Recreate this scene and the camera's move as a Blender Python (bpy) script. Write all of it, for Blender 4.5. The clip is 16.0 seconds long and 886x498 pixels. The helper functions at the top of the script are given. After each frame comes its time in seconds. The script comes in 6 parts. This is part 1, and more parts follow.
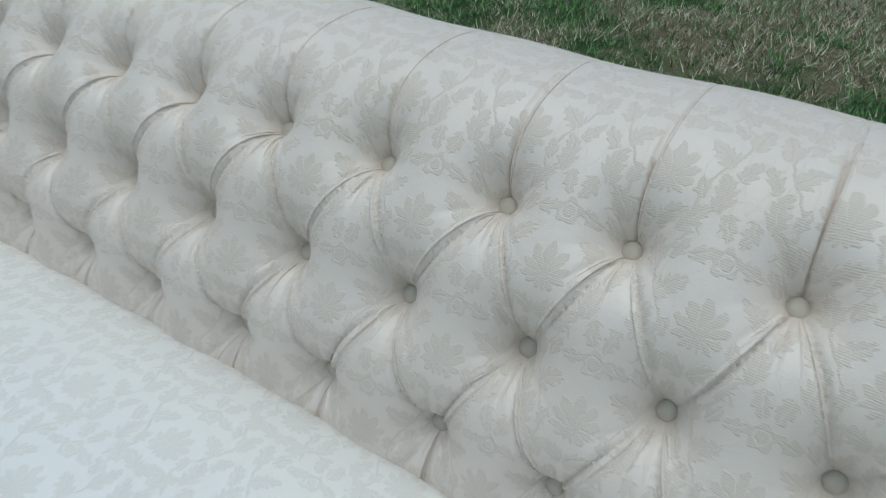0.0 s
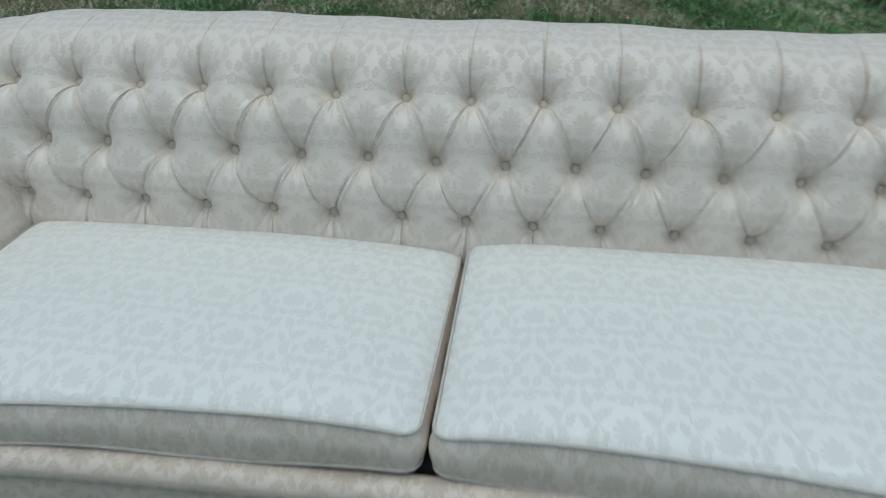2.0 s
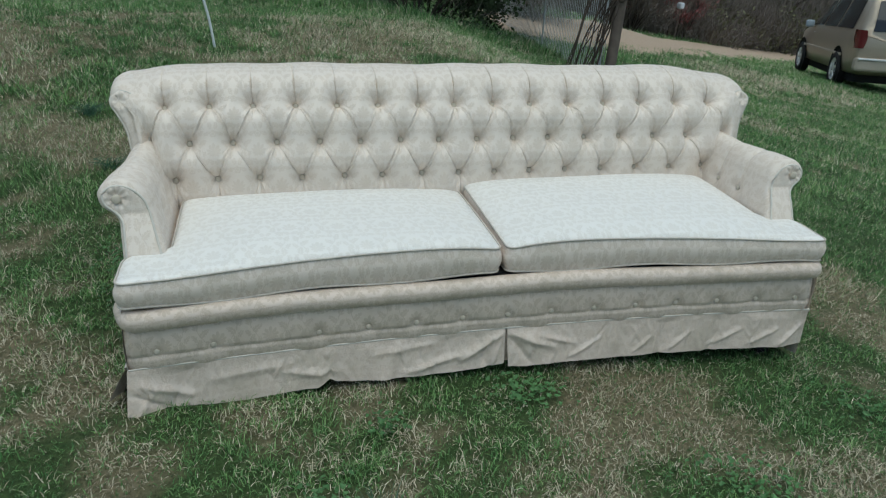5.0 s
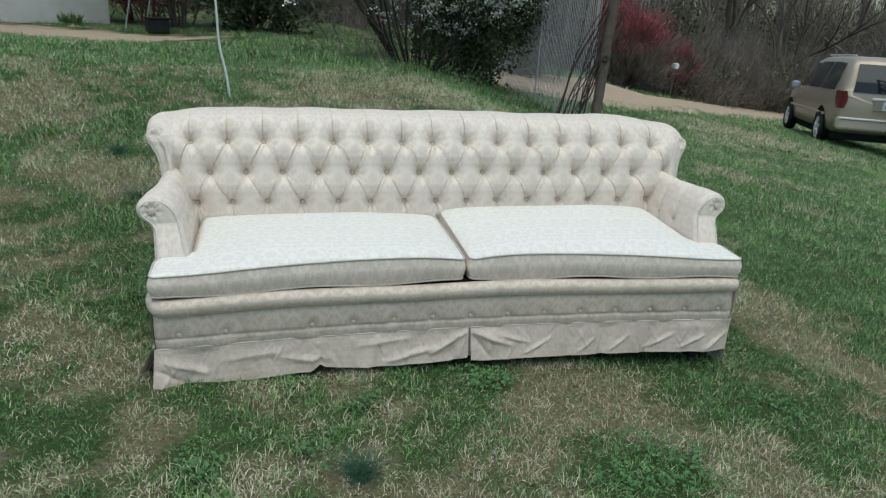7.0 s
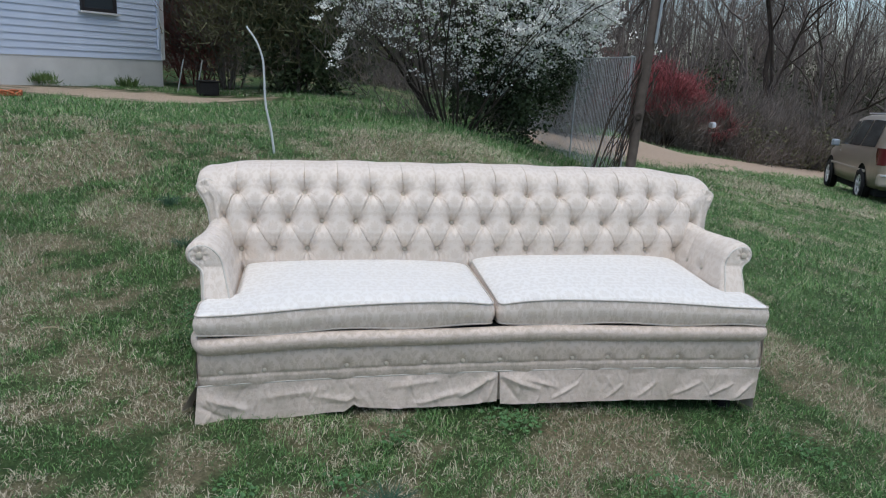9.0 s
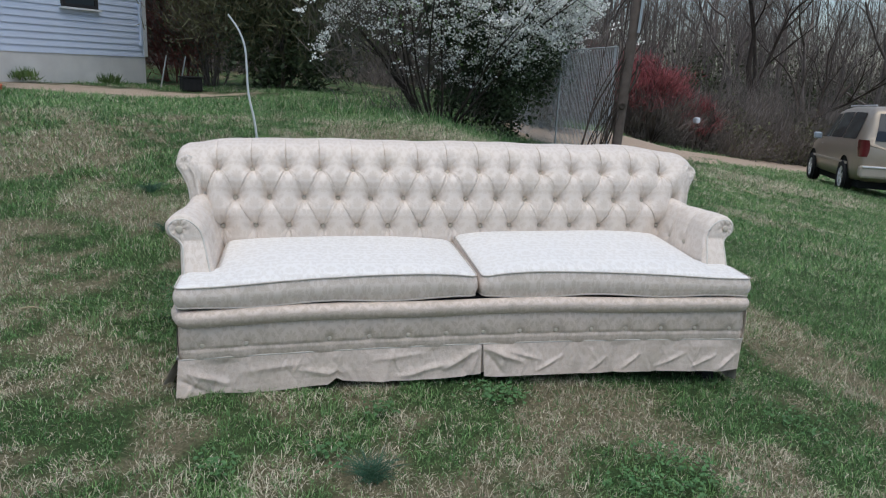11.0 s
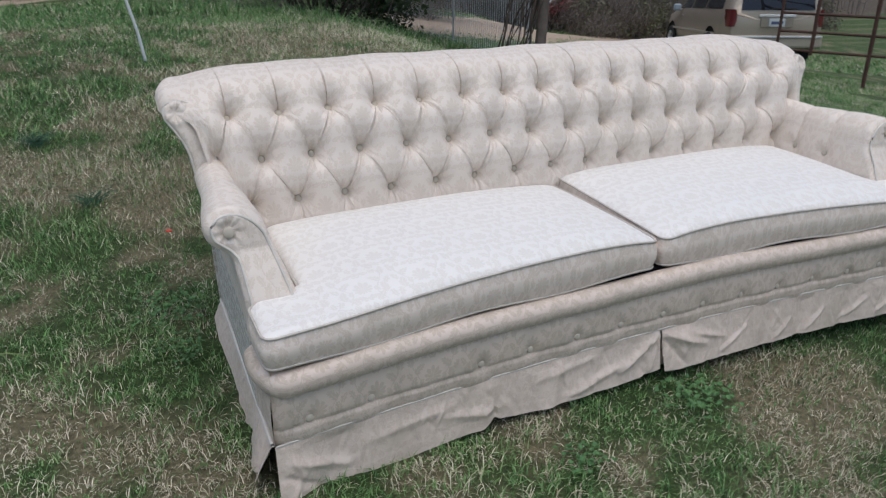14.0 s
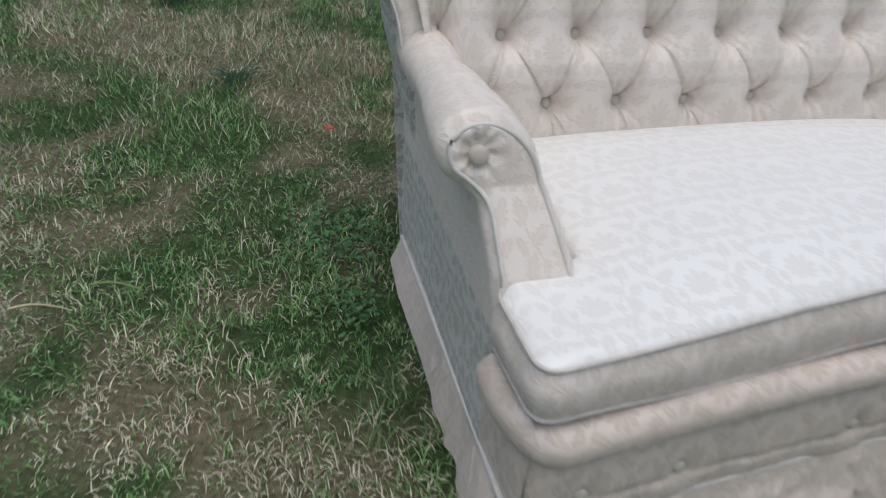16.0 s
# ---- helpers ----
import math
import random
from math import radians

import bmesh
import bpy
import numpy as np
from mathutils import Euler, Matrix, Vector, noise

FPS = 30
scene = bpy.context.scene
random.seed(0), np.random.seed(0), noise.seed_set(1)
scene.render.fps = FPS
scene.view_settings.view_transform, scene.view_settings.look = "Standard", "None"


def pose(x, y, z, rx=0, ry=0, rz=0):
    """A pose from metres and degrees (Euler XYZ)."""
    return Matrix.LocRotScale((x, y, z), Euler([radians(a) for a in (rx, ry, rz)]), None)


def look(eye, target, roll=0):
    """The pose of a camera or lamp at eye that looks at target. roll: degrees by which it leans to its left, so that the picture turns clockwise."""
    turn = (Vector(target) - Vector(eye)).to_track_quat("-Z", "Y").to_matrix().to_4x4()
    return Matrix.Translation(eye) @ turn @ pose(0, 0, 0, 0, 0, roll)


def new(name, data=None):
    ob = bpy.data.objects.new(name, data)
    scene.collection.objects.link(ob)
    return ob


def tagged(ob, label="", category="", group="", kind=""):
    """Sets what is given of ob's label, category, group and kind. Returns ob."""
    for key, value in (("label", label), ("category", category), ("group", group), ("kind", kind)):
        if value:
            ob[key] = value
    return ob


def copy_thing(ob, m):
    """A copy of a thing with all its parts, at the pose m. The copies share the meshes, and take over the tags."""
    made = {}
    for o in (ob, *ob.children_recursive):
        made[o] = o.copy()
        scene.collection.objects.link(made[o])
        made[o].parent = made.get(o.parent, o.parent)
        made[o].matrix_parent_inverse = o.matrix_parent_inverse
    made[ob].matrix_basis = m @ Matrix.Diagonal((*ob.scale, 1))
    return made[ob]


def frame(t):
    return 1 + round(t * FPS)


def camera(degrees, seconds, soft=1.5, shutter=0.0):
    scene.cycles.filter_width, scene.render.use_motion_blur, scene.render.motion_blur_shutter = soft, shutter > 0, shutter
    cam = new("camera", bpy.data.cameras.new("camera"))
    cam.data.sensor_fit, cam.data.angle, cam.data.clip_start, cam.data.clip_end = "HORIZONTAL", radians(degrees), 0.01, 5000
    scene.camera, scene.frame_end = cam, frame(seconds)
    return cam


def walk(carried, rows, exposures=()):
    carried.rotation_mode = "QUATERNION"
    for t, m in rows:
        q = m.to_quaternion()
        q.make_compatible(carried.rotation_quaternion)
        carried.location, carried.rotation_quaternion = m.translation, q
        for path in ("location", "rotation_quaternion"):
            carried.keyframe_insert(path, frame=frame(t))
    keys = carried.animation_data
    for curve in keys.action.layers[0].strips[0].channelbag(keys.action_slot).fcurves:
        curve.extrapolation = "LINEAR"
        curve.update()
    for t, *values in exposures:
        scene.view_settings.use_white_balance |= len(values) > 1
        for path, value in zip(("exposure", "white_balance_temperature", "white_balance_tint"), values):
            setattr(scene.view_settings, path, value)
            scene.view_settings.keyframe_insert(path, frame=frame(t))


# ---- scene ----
cam = camera(63.0, 16.0, soft=1.2, shutter=0.4)
PATH = [
    (0, (0.127, 0.057, 1.113), (-0.729, 1.583, 0.145), 6.7),
    (0.5, (0.191, -0.094, 1.17), (-0.715, 1.429, 0.244), 5.9),
    (1, (0.198, -0.29, 1.216), (-0.64, 1.294, 0.327), 3.0),
    (1.5, (0.163, -0.479, 1.235), (-0.312, 1.208, 0.271), 0.5),
    (2, (0.122, -0.761, 1.282), (-0.107, 0.955, 0.28), 0.5),
    (2.5, (-0.017, -1.036, 1.296), (0.036, 0.718, 0.335), 1.4),
    (3, (-0.209, -1.264, 1.283), (0.023, 0.518, 0.406), 2.0),
    (3.5, (-0.373, -1.478, 1.278), (-0.008, 0.316, 0.473), 3.4),
    (4, (-0.55, -1.621, 1.314), (-0.095, 0.145, 0.493), 2.4),
    (6.5, (-0.808, -2.298, 1.348), (-0.265, -0.484, 0.704), 3.3),
    (7, (-0.766, -2.396, 1.368), (-0.27, -0.564, 0.738), 3.5),
    (7.5, (-0.76, -2.442, 1.376), (-0.297, -0.59, 0.779), 3.8),
    (8, (-0.766, -2.466, 1.379), (-0.336, -0.591, 0.834), 3.6),
    (8.5, (-0.768, -2.498, 1.376), (-0.374, -0.598, 0.891), 3.1),
    (11, (-0.746, -2.543, 1.252), (-0.316, -0.649, 0.772), 2.7),
    (11.5, (-0.742, -2.53, 1.253), (-0.301, -0.655, 0.715), 3.0),
    (12, (-0.747, -2.478, 1.249), (-0.292, -0.617, 0.675), 2.9),
    (12.5, (-0.897, -2.198, 1.221), (-0.408, -0.367, 0.581), 2.4),
    (13, (-1.077, -1.84, 1.23), (-0.42, -0.091, 0.515), 1.3),
    (13.5, (-1.254, -1.532, 1.218), (-0.497, 0.165, 0.477), 1.8),
    (14, (-1.357, -1.354, 1.198), (-0.537, 0.312, 0.456), 0.1),
    (14.5, (-1.378, -1.216, 1.122), (-0.508, 0.404, 0.335), -1.8),
    (15, (-1.301, -1.052, 1.075), (-0.54, 0.586, 0.216), -1.0),
    (15.5, (-1.366, -0.879, 1.023), (-0.834, 0.812, 0.097), 1.0),
    (16, (-1.401, -0.595, 0.97), (-0.891, 1.076, -0.003), 3.2),
]
EXPOSURES = [(0.0, -0.33, 6150, -4), (2.0, -0.42, 6150, -6), (4.0, -0.36, 6250, -5), (6.5, 0.06, 6750, -5), (8.5, 0.06, 6450, 7), (11.0, 0.06, 6500, 8), (12.0, 0.05, 6550, 9), (13.5, 0.0, 6600, 10), (15.0, -0.08, 6600, 9), (16.0, -0.06, 6600, 8)]
walk(cam, [(t, look(eye, target, roll)) for t, eye, target, roll in PATH], EXPOSURES)

# ---- light ----
world = bpy.data.worlds.new("sky")
scene.world = world
world.use_nodes = True
wn = world.node_tree
sky = wn.nodes.new("ShaderNodeTexSky")
sky.sky_type, sky.sun_disc = "NISHITA", False
sky.sun_elevation, sky.sun_rotation = radians(78), radians(182)
sky.air_density, sky.dust_density, sky.ozone_density = 1.0, 2.0, 1.5
wn.links.new(sky.outputs["Color"], wn.nodes["Background"].inputs["Color"])
wn.nodes["Background"].inputs["Strength"].default_value = 0.142
sun_data = bpy.data.lights.new("sun", "SUN")
sun_data.energy, sun_data.angle, sun_data.color = 1.75, radians(85), (1.0, 0.985, 0.965)
sun = new("sun", sun_data)
sun.matrix_world = look((0, 0, 0), (0.02, 0.20, -0.98))

# ---- small tools ----
rng = np.random.default_rng(7)


def smooth01(a, b, v):
    t = np.clip((np.asarray(v, float) - a) / (b - a), 0, 1)
    return t * t * (3 - 2 * t)


def softplus(v, w):
    return w * np.logaddexp(0, np.asarray(v, float) / w)


def raw_mesh(name, verts, faces, uv=None, smooth=True):
    """A mesh from arrays; faces is an (n, 3) or (n, 4) array; uv one pair a vertex."""
    verts, faces = np.asarray(verts, np.float32), np.asarray(faces, np.int32)
    me = bpy.data.meshes.new(name)
    k = faces.shape[1]
    me.vertices.add(len(verts))
    me.vertices.foreach_set("co", verts.ravel())
    me.loops.add(faces.size)
    me.loops.foreach_set("vertex_index", faces.ravel())
    me.polygons.add(len(faces))
    me.polygons.foreach_set("loop_start", np.arange(0, faces.size, k, dtype=np.int32))
    me.polygons.foreach_set("loop_total", np.full(len(faces), k, np.int32))
    me.polygons.foreach_set("use_smooth", np.full(len(faces), smooth, bool))
    if uv is not None:
        layer = me.uv_layers.new(name="fabric")
        layer.data.foreach_set("uv", np.asarray(uv, np.float32)[faces.ravel()].ravel())
    me.update(calc_edges=True)
    me.validate()
    return me


def grid_faces(n, m, wrap=False):
    i, j = np.meshgrid(np.arange(n - 1), np.arange(m if wrap else m - 1), indexing="ij")
    a, b = i * m + j, i * m + (j + 1) % m
    return np.stack([a, b, b + m, a + m], -1).reshape(-1, 4)


def put(name, me, material, parent=None, label="", place=None):
    me.materials.append(material)
    ob = new(name, me)
    if parent is not None:
        ob.parent = parent
    if place is not None:
        ob.matrix_basis = place
    if label:
        ob["label"] = label
    return ob


def grid_part(name, p, uv, material, parent, label="", wrap=False, flip=False):
    n, m = p.shape[:2]
    f = grid_faces(n, m, wrap)
    if flip:
        f = f[:, ::-1]
    return put(name, raw_mesh(name, p.reshape(-1, 3), f, None if uv is None else uv.reshape(-1, 2)), material, parent, label)


def tube_arrays(path, radii, sides=8, squash=1.0):
    """A tube along a path, as vertices and quads."""
    path = np.asarray(path, float)
    radii = np.broadcast_to(np.asarray(radii, float), (len(path),))
    tang = np.gradient(path, axis=0)
    tang /= np.linalg.norm(tang, axis=1, keepdims=True) + 1e-9
    ref = np.where(np.abs(tang[:, 2:3]) > 0.9, [[1.0, 0, 0]], [[0, 0, 1.0]])
    u = np.cross(tang, ref)
    u /= np.linalg.norm(u, axis=1, keepdims=True) + 1e-9
    w = np.cross(tang, u)
    a = np.linspace(0, 2 * np.pi, sides, endpoint=False)
    v = path[:, None] + radii[:, None, None] * (np.cos(a)[None, :, None] * u[:, None] + squash * np.sin(a)[None, :, None] * w[:, None])
    return v.reshape(-1, 3), grid_faces(len(path), sides, True)


def joined(parts):
    vs, fs, k = [], [], 0
    for v, f in parts:
        vs.append(v)
        fs.append(f + k)
        k += len(v)
    return np.concatenate(vs), np.concatenate(fs)


def tube_part(name, path, radii, material, parent=None, label="", sides=8, place=None):
    v, f = tube_arrays(path, radii, sides)
    return put(name, raw_mesh(name, v, f), material, parent, label, place)


def box_mesh(name, size, bevel=0.01, centre=(0, 0, 0)):
    bm = bmesh.new()
    bmesh.ops.create_cube(bm, size=1.0, matrix=Matrix.Translation(centre) @ Matrix.Diagonal((*size, 1)))
    if bevel:
        bmesh.ops.bevel(bm, geom=bm.edges[:], offset=bevel, segments=2, affect="EDGES", profile=0.5)
    me = bpy.data.meshes.new(name)
    bm.to_mesh(me)
    bm.free()
    return me


def lathe_mesh(name, prof, sides=16):
    """A turned shape about z from (radius, height) pairs."""
    a = np.linspace(0, 2 * np.pi, sides, endpoint=False)
    p = np.array([[[r * math.cos(b), r * math.sin(b), z] for b in a] for r, z in prof])
    return raw_mesh(name, p.reshape(-1, 3), grid_faces(len(prof), sides, True))


def thing(name, label, category, group="", kind="", place=None):
    ob = new(name)
    if place is not None:
        ob.matrix_basis = place
    return tagged(ob, label, category, group, kind)


# ---- materials ----
class S:
    """A socket with arithmetic, to write node maths as formulas."""

    def __init__(self, nt, out):
        self.nt, self.out = nt, out

    def op(self, kind, *others, clamp=False):
        node = self.nt.nodes.new("ShaderNodeMath")
        node.operation, node.use_clamp = kind, clamp
        for k, v in enumerate((self, *others)):
            if isinstance(v, S):
                self.nt.links.new(v.out, node.inputs[k])
            else:
                node.inputs[k].default_value = v
        return S(self.nt, node.outputs[0])

    def __add__(self, o): return self.op("ADD", o)
    def __sub__(self, o): return self.op("SUBTRACT", o)
    def __mul__(self, o): return self.op("MULTIPLY", o)
    def __truediv__(self, o): return self.op("DIVIDE", o)
    def rsub(self, o): return self.op("MULTIPLY", -1.0) + o
    def sin(self): return self.op("SINE")
    def cos(self): return self.op("COSINE")
    def abs(self): return self.op("ABSOLUTE")
    def sqrt(self): return self.op("SQRT")
    def max(self, o): return self.op("MAXIMUM", o)
    def min(self, o): return self.op("MINIMUM", o)
    def fract(self): return self.op("FRACT")
    def atan2(self, o): return self.op("ARCTAN2", o)
    def inside(self, edge): return self.op("DIVIDE", edge).op("ADD", 0.5, clamp=True)


def material(name, rough=0.6, spec=0.5, metal=0.0):
    mat = bpy.data.materials.new(name)
    mat.use_nodes = True
    nt = mat.node_tree
    b = nt.nodes["Principled BSDF"]
    b.inputs["Roughness"].default_value, b.inputs["Metallic"].default_value = rough, metal
    b.inputs["Specular IOR Level"].default_value = spec
    return mat, nt, b


def coords(nt, which="Object"):
    return nt.nodes.new("ShaderNodeTexCoord").outputs[which]


def noise_of(nt, vec, scale, detail=4.0, rough=0.55, out="Fac"):
    n = nt.nodes.new("ShaderNodeTexNoise")
    n.inputs["Scale"].default_value, n.inputs["Detail"].default_value, n.inputs["Roughness"].default_value = scale, detail, rough
    nt.links.new(vec, n.inputs["Vector"])
    return n.outputs[out]


def ramp(nt, fac, *stops):
    r = nt.nodes.new("ShaderNodeValToRGB")
    while len(r.color_ramp.elements) < len(stops):
        r.color_ramp.elements.new(0.5)
    for e, (pos, col) in zip(r.color_ramp.elements, stops):
        e.position, e.color = pos, (*col, 1)
    nt.links.new(fac, r.inputs["Fac"])
    return r.outputs["Color"]


def blend(nt, fac, a, b, kind="MIX"):
    m = nt.nodes.new("ShaderNodeMix")
    m.data_type, m.blend_type = "RGBA", kind
    for v, s in ((fac, m.inputs[0]), (a, m.inputs[6]), (b, m.inputs[7])):
        if isinstance(v, bpy.types.NodeSocket):
            nt.links.new(v, s)
        else:
            s.default_value = v if isinstance(v, (int, float)) else (*v, 1)
    return m.outputs[2]


def bump(nt, b, height, strength=0.5, distance=0.01, after=None):
    n = nt.nodes.new("ShaderNodeBump")
    n.inputs["Strength"].default_value, n.inputs["Distance"].default_value = strength, distance
    nt.links.new(height, n.inputs["Height"])
    if after is not None:
        nt.links.new(after, n.inputs["Normal"])
    nt.links.new(n.outputs["Normal"], b.inputs["Normal"])
    return n.outputs["Normal"]


def plain(name, colour, rough=0.6, spec=0.5, metal=0.0, vary=0.12, scale=20.0, relief=0.0, vec="Object"):
    """One base colour with grain at two scales."""
    mat, nt, b = material(name, rough, spec, metal)
    c = coords(nt, vec)
    n1, n2 = noise_of(nt, c, scale), noise_of(nt, c, scale * 0.13, 3)
    lo, hi = [v * (1 - vary) for v in colour], [min(1, v * (1 + vary)) for v in colour]
    one = ramp(nt, n1, (0.3, lo), (0.7, hi))
    nt.links.new(blend(nt, 0.45, one, ramp(nt, n2, (0.35, lo), (0.65, hi))), b.inputs["Base Color"])
    if relief:
        bump(nt, b, n1, 0.6, relief)
    return mat


LEAVES = [  # across, along, turn, half length, half width, bend
    (0.013, -0.044, 62, 0.014, 0.0060, 10), (0.032, -0.046, 38, 0.017, 0.0068, 9), (0.050, -0.020, -6, 0.018, 0.0070, -8), (0.036, 0.016, -48, 0.016, 0.0066, -9), (0.062, 0.004, 30, 0.013, 0.0052, 9),
    (0.060, 0.042, 14, 0.016, 0.0064, 6), (0.063, -0.047, 165, 0.012, 0.0058, -6), (0.020, 0.046, -70, 0.012, 0.0050, 12), (0.040, 0.047, -30, 0.011, 0.0048, -10), (0.030, -0.020, -20, 0.010, 0.0045, 12)]


def damask(nt, uv):
    """The woven figure: 1 on the matt leaves, 0 on the satin ground. uv in metres of cloth."""
    W, H = 0.1445, 0.118
    sep = nt.nodes.new("ShaderNodeSeparateXYZ")
    nt.links.new(uv, sep.inputs[0])
    u, v = S(nt, sep.outputs[0]), S(nt, sep.outputs[1])
    wob = nt.nodes.new("ShaderNodeSeparateColor")
    nt.links.new(noise_of(nt, uv, 90, 3, 0.65, "Color"), wob.inputs[0])
    u = u + (S(nt, wob.outputs[0]) - 0.5) * 0.010
    v = v + (S(nt, wob.outputs[1]) - 0.5) * 0.010
    row = (v / H).op("FLOOR")
    shift = (row * 0.5).fract()
    a = ((u / W + shift + 0.5).fract() - 0.5).abs() * W
    b = ((v / H).fract() - 0.5) * H
    # a fan of pointed lobes that opens upward, cut by fine veins
    dy = b + 0.016
    r, th = (a * a + dy * dy).sqrt(), a.atan2(dy)
    lobe = ((th * 5.5).cos().abs() * 0.34 + 0.62) * ((th * -0.20) + 1.0) * 0.034
    vein = (((th * 11.0).cos() + 0.93) * r * 0.3).inside(0.0016)
    fig = (lobe - r).inside(0.0016) * vein
    # a small rose above it, with a ring
    ry = b - 0.046
    rr, rt = (a * a + ry * ry).sqrt(), a.atan2(ry)
    rose = ((rt * 5.0).cos() * 0.0016 + 0.0115 - rr).inside(0.0010) * ((rr - 0.0062).abs() - 0.0009).inside(0.0008)
    fig = fig.max(rose)
    for x, y, turn, long, wide, bend in LEAVES:
        ca, sa = math.cos(radians(turn)), math.sin(radians(turn))
        dx, dy = a - x, b - y
        p = dx * sa + dy * ca
        q = dx * ca - dy * sa - p * p * (bend * 1.0)
        side = q.abs()
        teeth = ((p - side * 1.1) * (2 * math.pi / 0.0095)).sin() * 0.22 + 0.84
        t = p / long
        body = (t * t).rsub(1.0).max(0.0).sqrt() * (t * -0.25 + 1.0) * (wide * 1.4) * teeth
        leaf = (body - side).inside(0.0010).min((side - 0.0005).inside(0.0008))
        fig = fig.max(leaf)
    # thin stems and tendrils
    stem = (a - ((b * 55.0).sin() * 0.012 + 0.042)).abs()
    fig = fig.max(stem.rsub(0.0013).inside(0.0008))
    return fig


def brocade(name, ground, figure, strength=1.0, grime=0.25, grime_colour=(0.42, 0.36, 0.25), crease=0.9):
    """Satin ground with matt leaves woven into it."""
    mat, nt, b = material(name, 0.6, 0.5)
    uv = nt.nodes.new("ShaderNodeUVMap")
    uv.uv_map = "fabric"
    uv = uv.outputs[0]
    fig = damask(nt, uv)
    obj = coords(nt)
    base = blend(nt, fig.out, ground, figure)
    soil = noise_of(nt, obj, 4.5, 5, 0.6)
    spot = noise_of(nt, obj, 23.0, 3, 0.6)
    soil = (S(nt, soil) * 0.65 + S(nt, spot) * 0.35 - 0.47).op("MULTIPLY", 5.0, clamp=True) * grime
    nt.links.new(blend(nt, soil.out, base, grime_colour), b.inputs["Base Color"])
    worn = S(nt, noise_of(nt, obj, 14.0, 3, 0.6))
    nt.links.new((fig * (0.30 * strength) + worn * 0.12 + 0.43).out, b.inputs["Roughness"])
    nt.links.new((fig * (-0.80 * strength) + 1.0).out, b.inputs["Specular IOR Level"])
    b.inputs["IOR"].default_value = 1.52
    b.inputs["Sheen Weight"].default_value = 0.12
    b.inputs["Sheen Roughness"].default_value = 0.4
    sep = nt.nodes.new("ShaderNodeSeparateXYZ")
    nt.links.new(uv, sep.inputs[0])
    rib = (S(nt, sep.outputs[1]) * (2 * math.pi / 0.0021)).sin() * fig
    thread = S(nt, noise_of(nt, uv, 900, 2, 0.7))
    crumple = S(nt, noise_of(nt, obj, 38, 4, 0.6))
    height = fig * (-0.75 * strength) + rib * 0.12 + thread * 0.20 + crumple * crease
    bump(nt, b, height.out, 0.55, 0.0016)
    return mat


CLOTH = brocade("cream brocade", (0.705, 0.622, 0.545), (0.672, 0.588, 0.51), 0.9, 0.16)
# paler, cooler copy for the cushion tops: skylight on them is put into the colour
LIT_CUSHION_CLOTH = brocade("lit cushion brocade", (0.765, 0.742, 0.705), (0.72, 0.692, 0.65), 1.0, 0.06, (0.5, 0.45, 0.36), 0.45)
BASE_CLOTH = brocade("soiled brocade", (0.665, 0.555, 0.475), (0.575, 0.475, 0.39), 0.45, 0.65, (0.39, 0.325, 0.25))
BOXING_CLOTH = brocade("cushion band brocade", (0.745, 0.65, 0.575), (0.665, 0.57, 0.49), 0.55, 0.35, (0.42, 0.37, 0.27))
SKIRT_CLOTH = brocade("skirt cloth", (0.645, 0.54, 0.46), (0.60, 0.495, 0.415), 0.35, 0.5, (0.40, 0.34, 0.26), 4.5)
# darker, greyer copy of the brocade: shade on the sofa's sides put into its colour
SHADED_SIDE_CLOTH = brocade("shaded side brocade", (0.58, 0.555, 0.505), (0.40, 0.38, 0.335), 0.9, 0.25)
PIPING = plain("piping cord", (0.60, 0.565, 0.51), 0.7, 0.3, scale=60)
EDGE_PIPING = plain("soiled piping cord", (0.50, 0.46, 0.41), 0.75, 0.25, scale=60, vary=0.2)
BUTTON = plain("button cloth", (0.50, 0.45, 0.37), 0.45, 0.4, scale=90, vary=0.1)
FRONT_BUTTON = plain("soiled button cloth", (0.53, 0.47, 0.39), 0.5, 0.3, scale=90, vary=0.15)
DARK = plain("black under cloth", (0.02, 0.02, 0.02), 0.9, 0.2)


# ---- ground ----
def lie(x, y):
    """Height of the ground: it falls to the lane on one side and rises to the house and the wooded hill."""
    x, y = np.asarray(x, float), np.asarray(y, float)
    yy = y - softplus(y - 16, 2.0)
    z = 0.066 - 0.0286 * np.clip(x, -15, 60) + 0.0475 * np.clip(yy, -30, 30)
    z = z - 0.115 * (softplus(x - 2, 0.8) - softplus(x - 22, 2.0))
    hill = -0.30 * x + 0.95 * y - 27
    z = z - 0.045 * (softplus(y - 9.8, 0.5) - softplus(y - 16, 1.0)) * smooth01(7.0, 10.0, x)
    # the bank behind the sofa
    bank = sum(np.interp(y + k, [0.75, 4.0, 5.0, 6.5, 9.0, 12.8, 17.0], [0, 0.317, 0.345, 0.30, 0.19, 0.08, 0]) for k in (-0.5, -0.25, 0, 0.25, 0.5)) / 5
    z = z + bank * (1 - smooth01(0.9, 2.7, x))
    z = z + 0.155 * (softplus(hill, 3.0) - softplus(hill - 24, 6.0))
    z = z - 0.16 * smooth01(4.0, 12.8, y) * smooth01(-0.6, -2.6, x) * (1 - smooth01(17.0, 22.0, y))
    return z


def lie1(x, y):
    return float(lie(x, y))


LANE = np.array([(40, 42), (28, 31), (20.5, 24.0), (15.5, 19.7), (11.2, 16.0), (8.6, 13.6), (6.9, 12.0), (5.4, 10.75), (4.2, 10.1), (3.2, 10.2)])


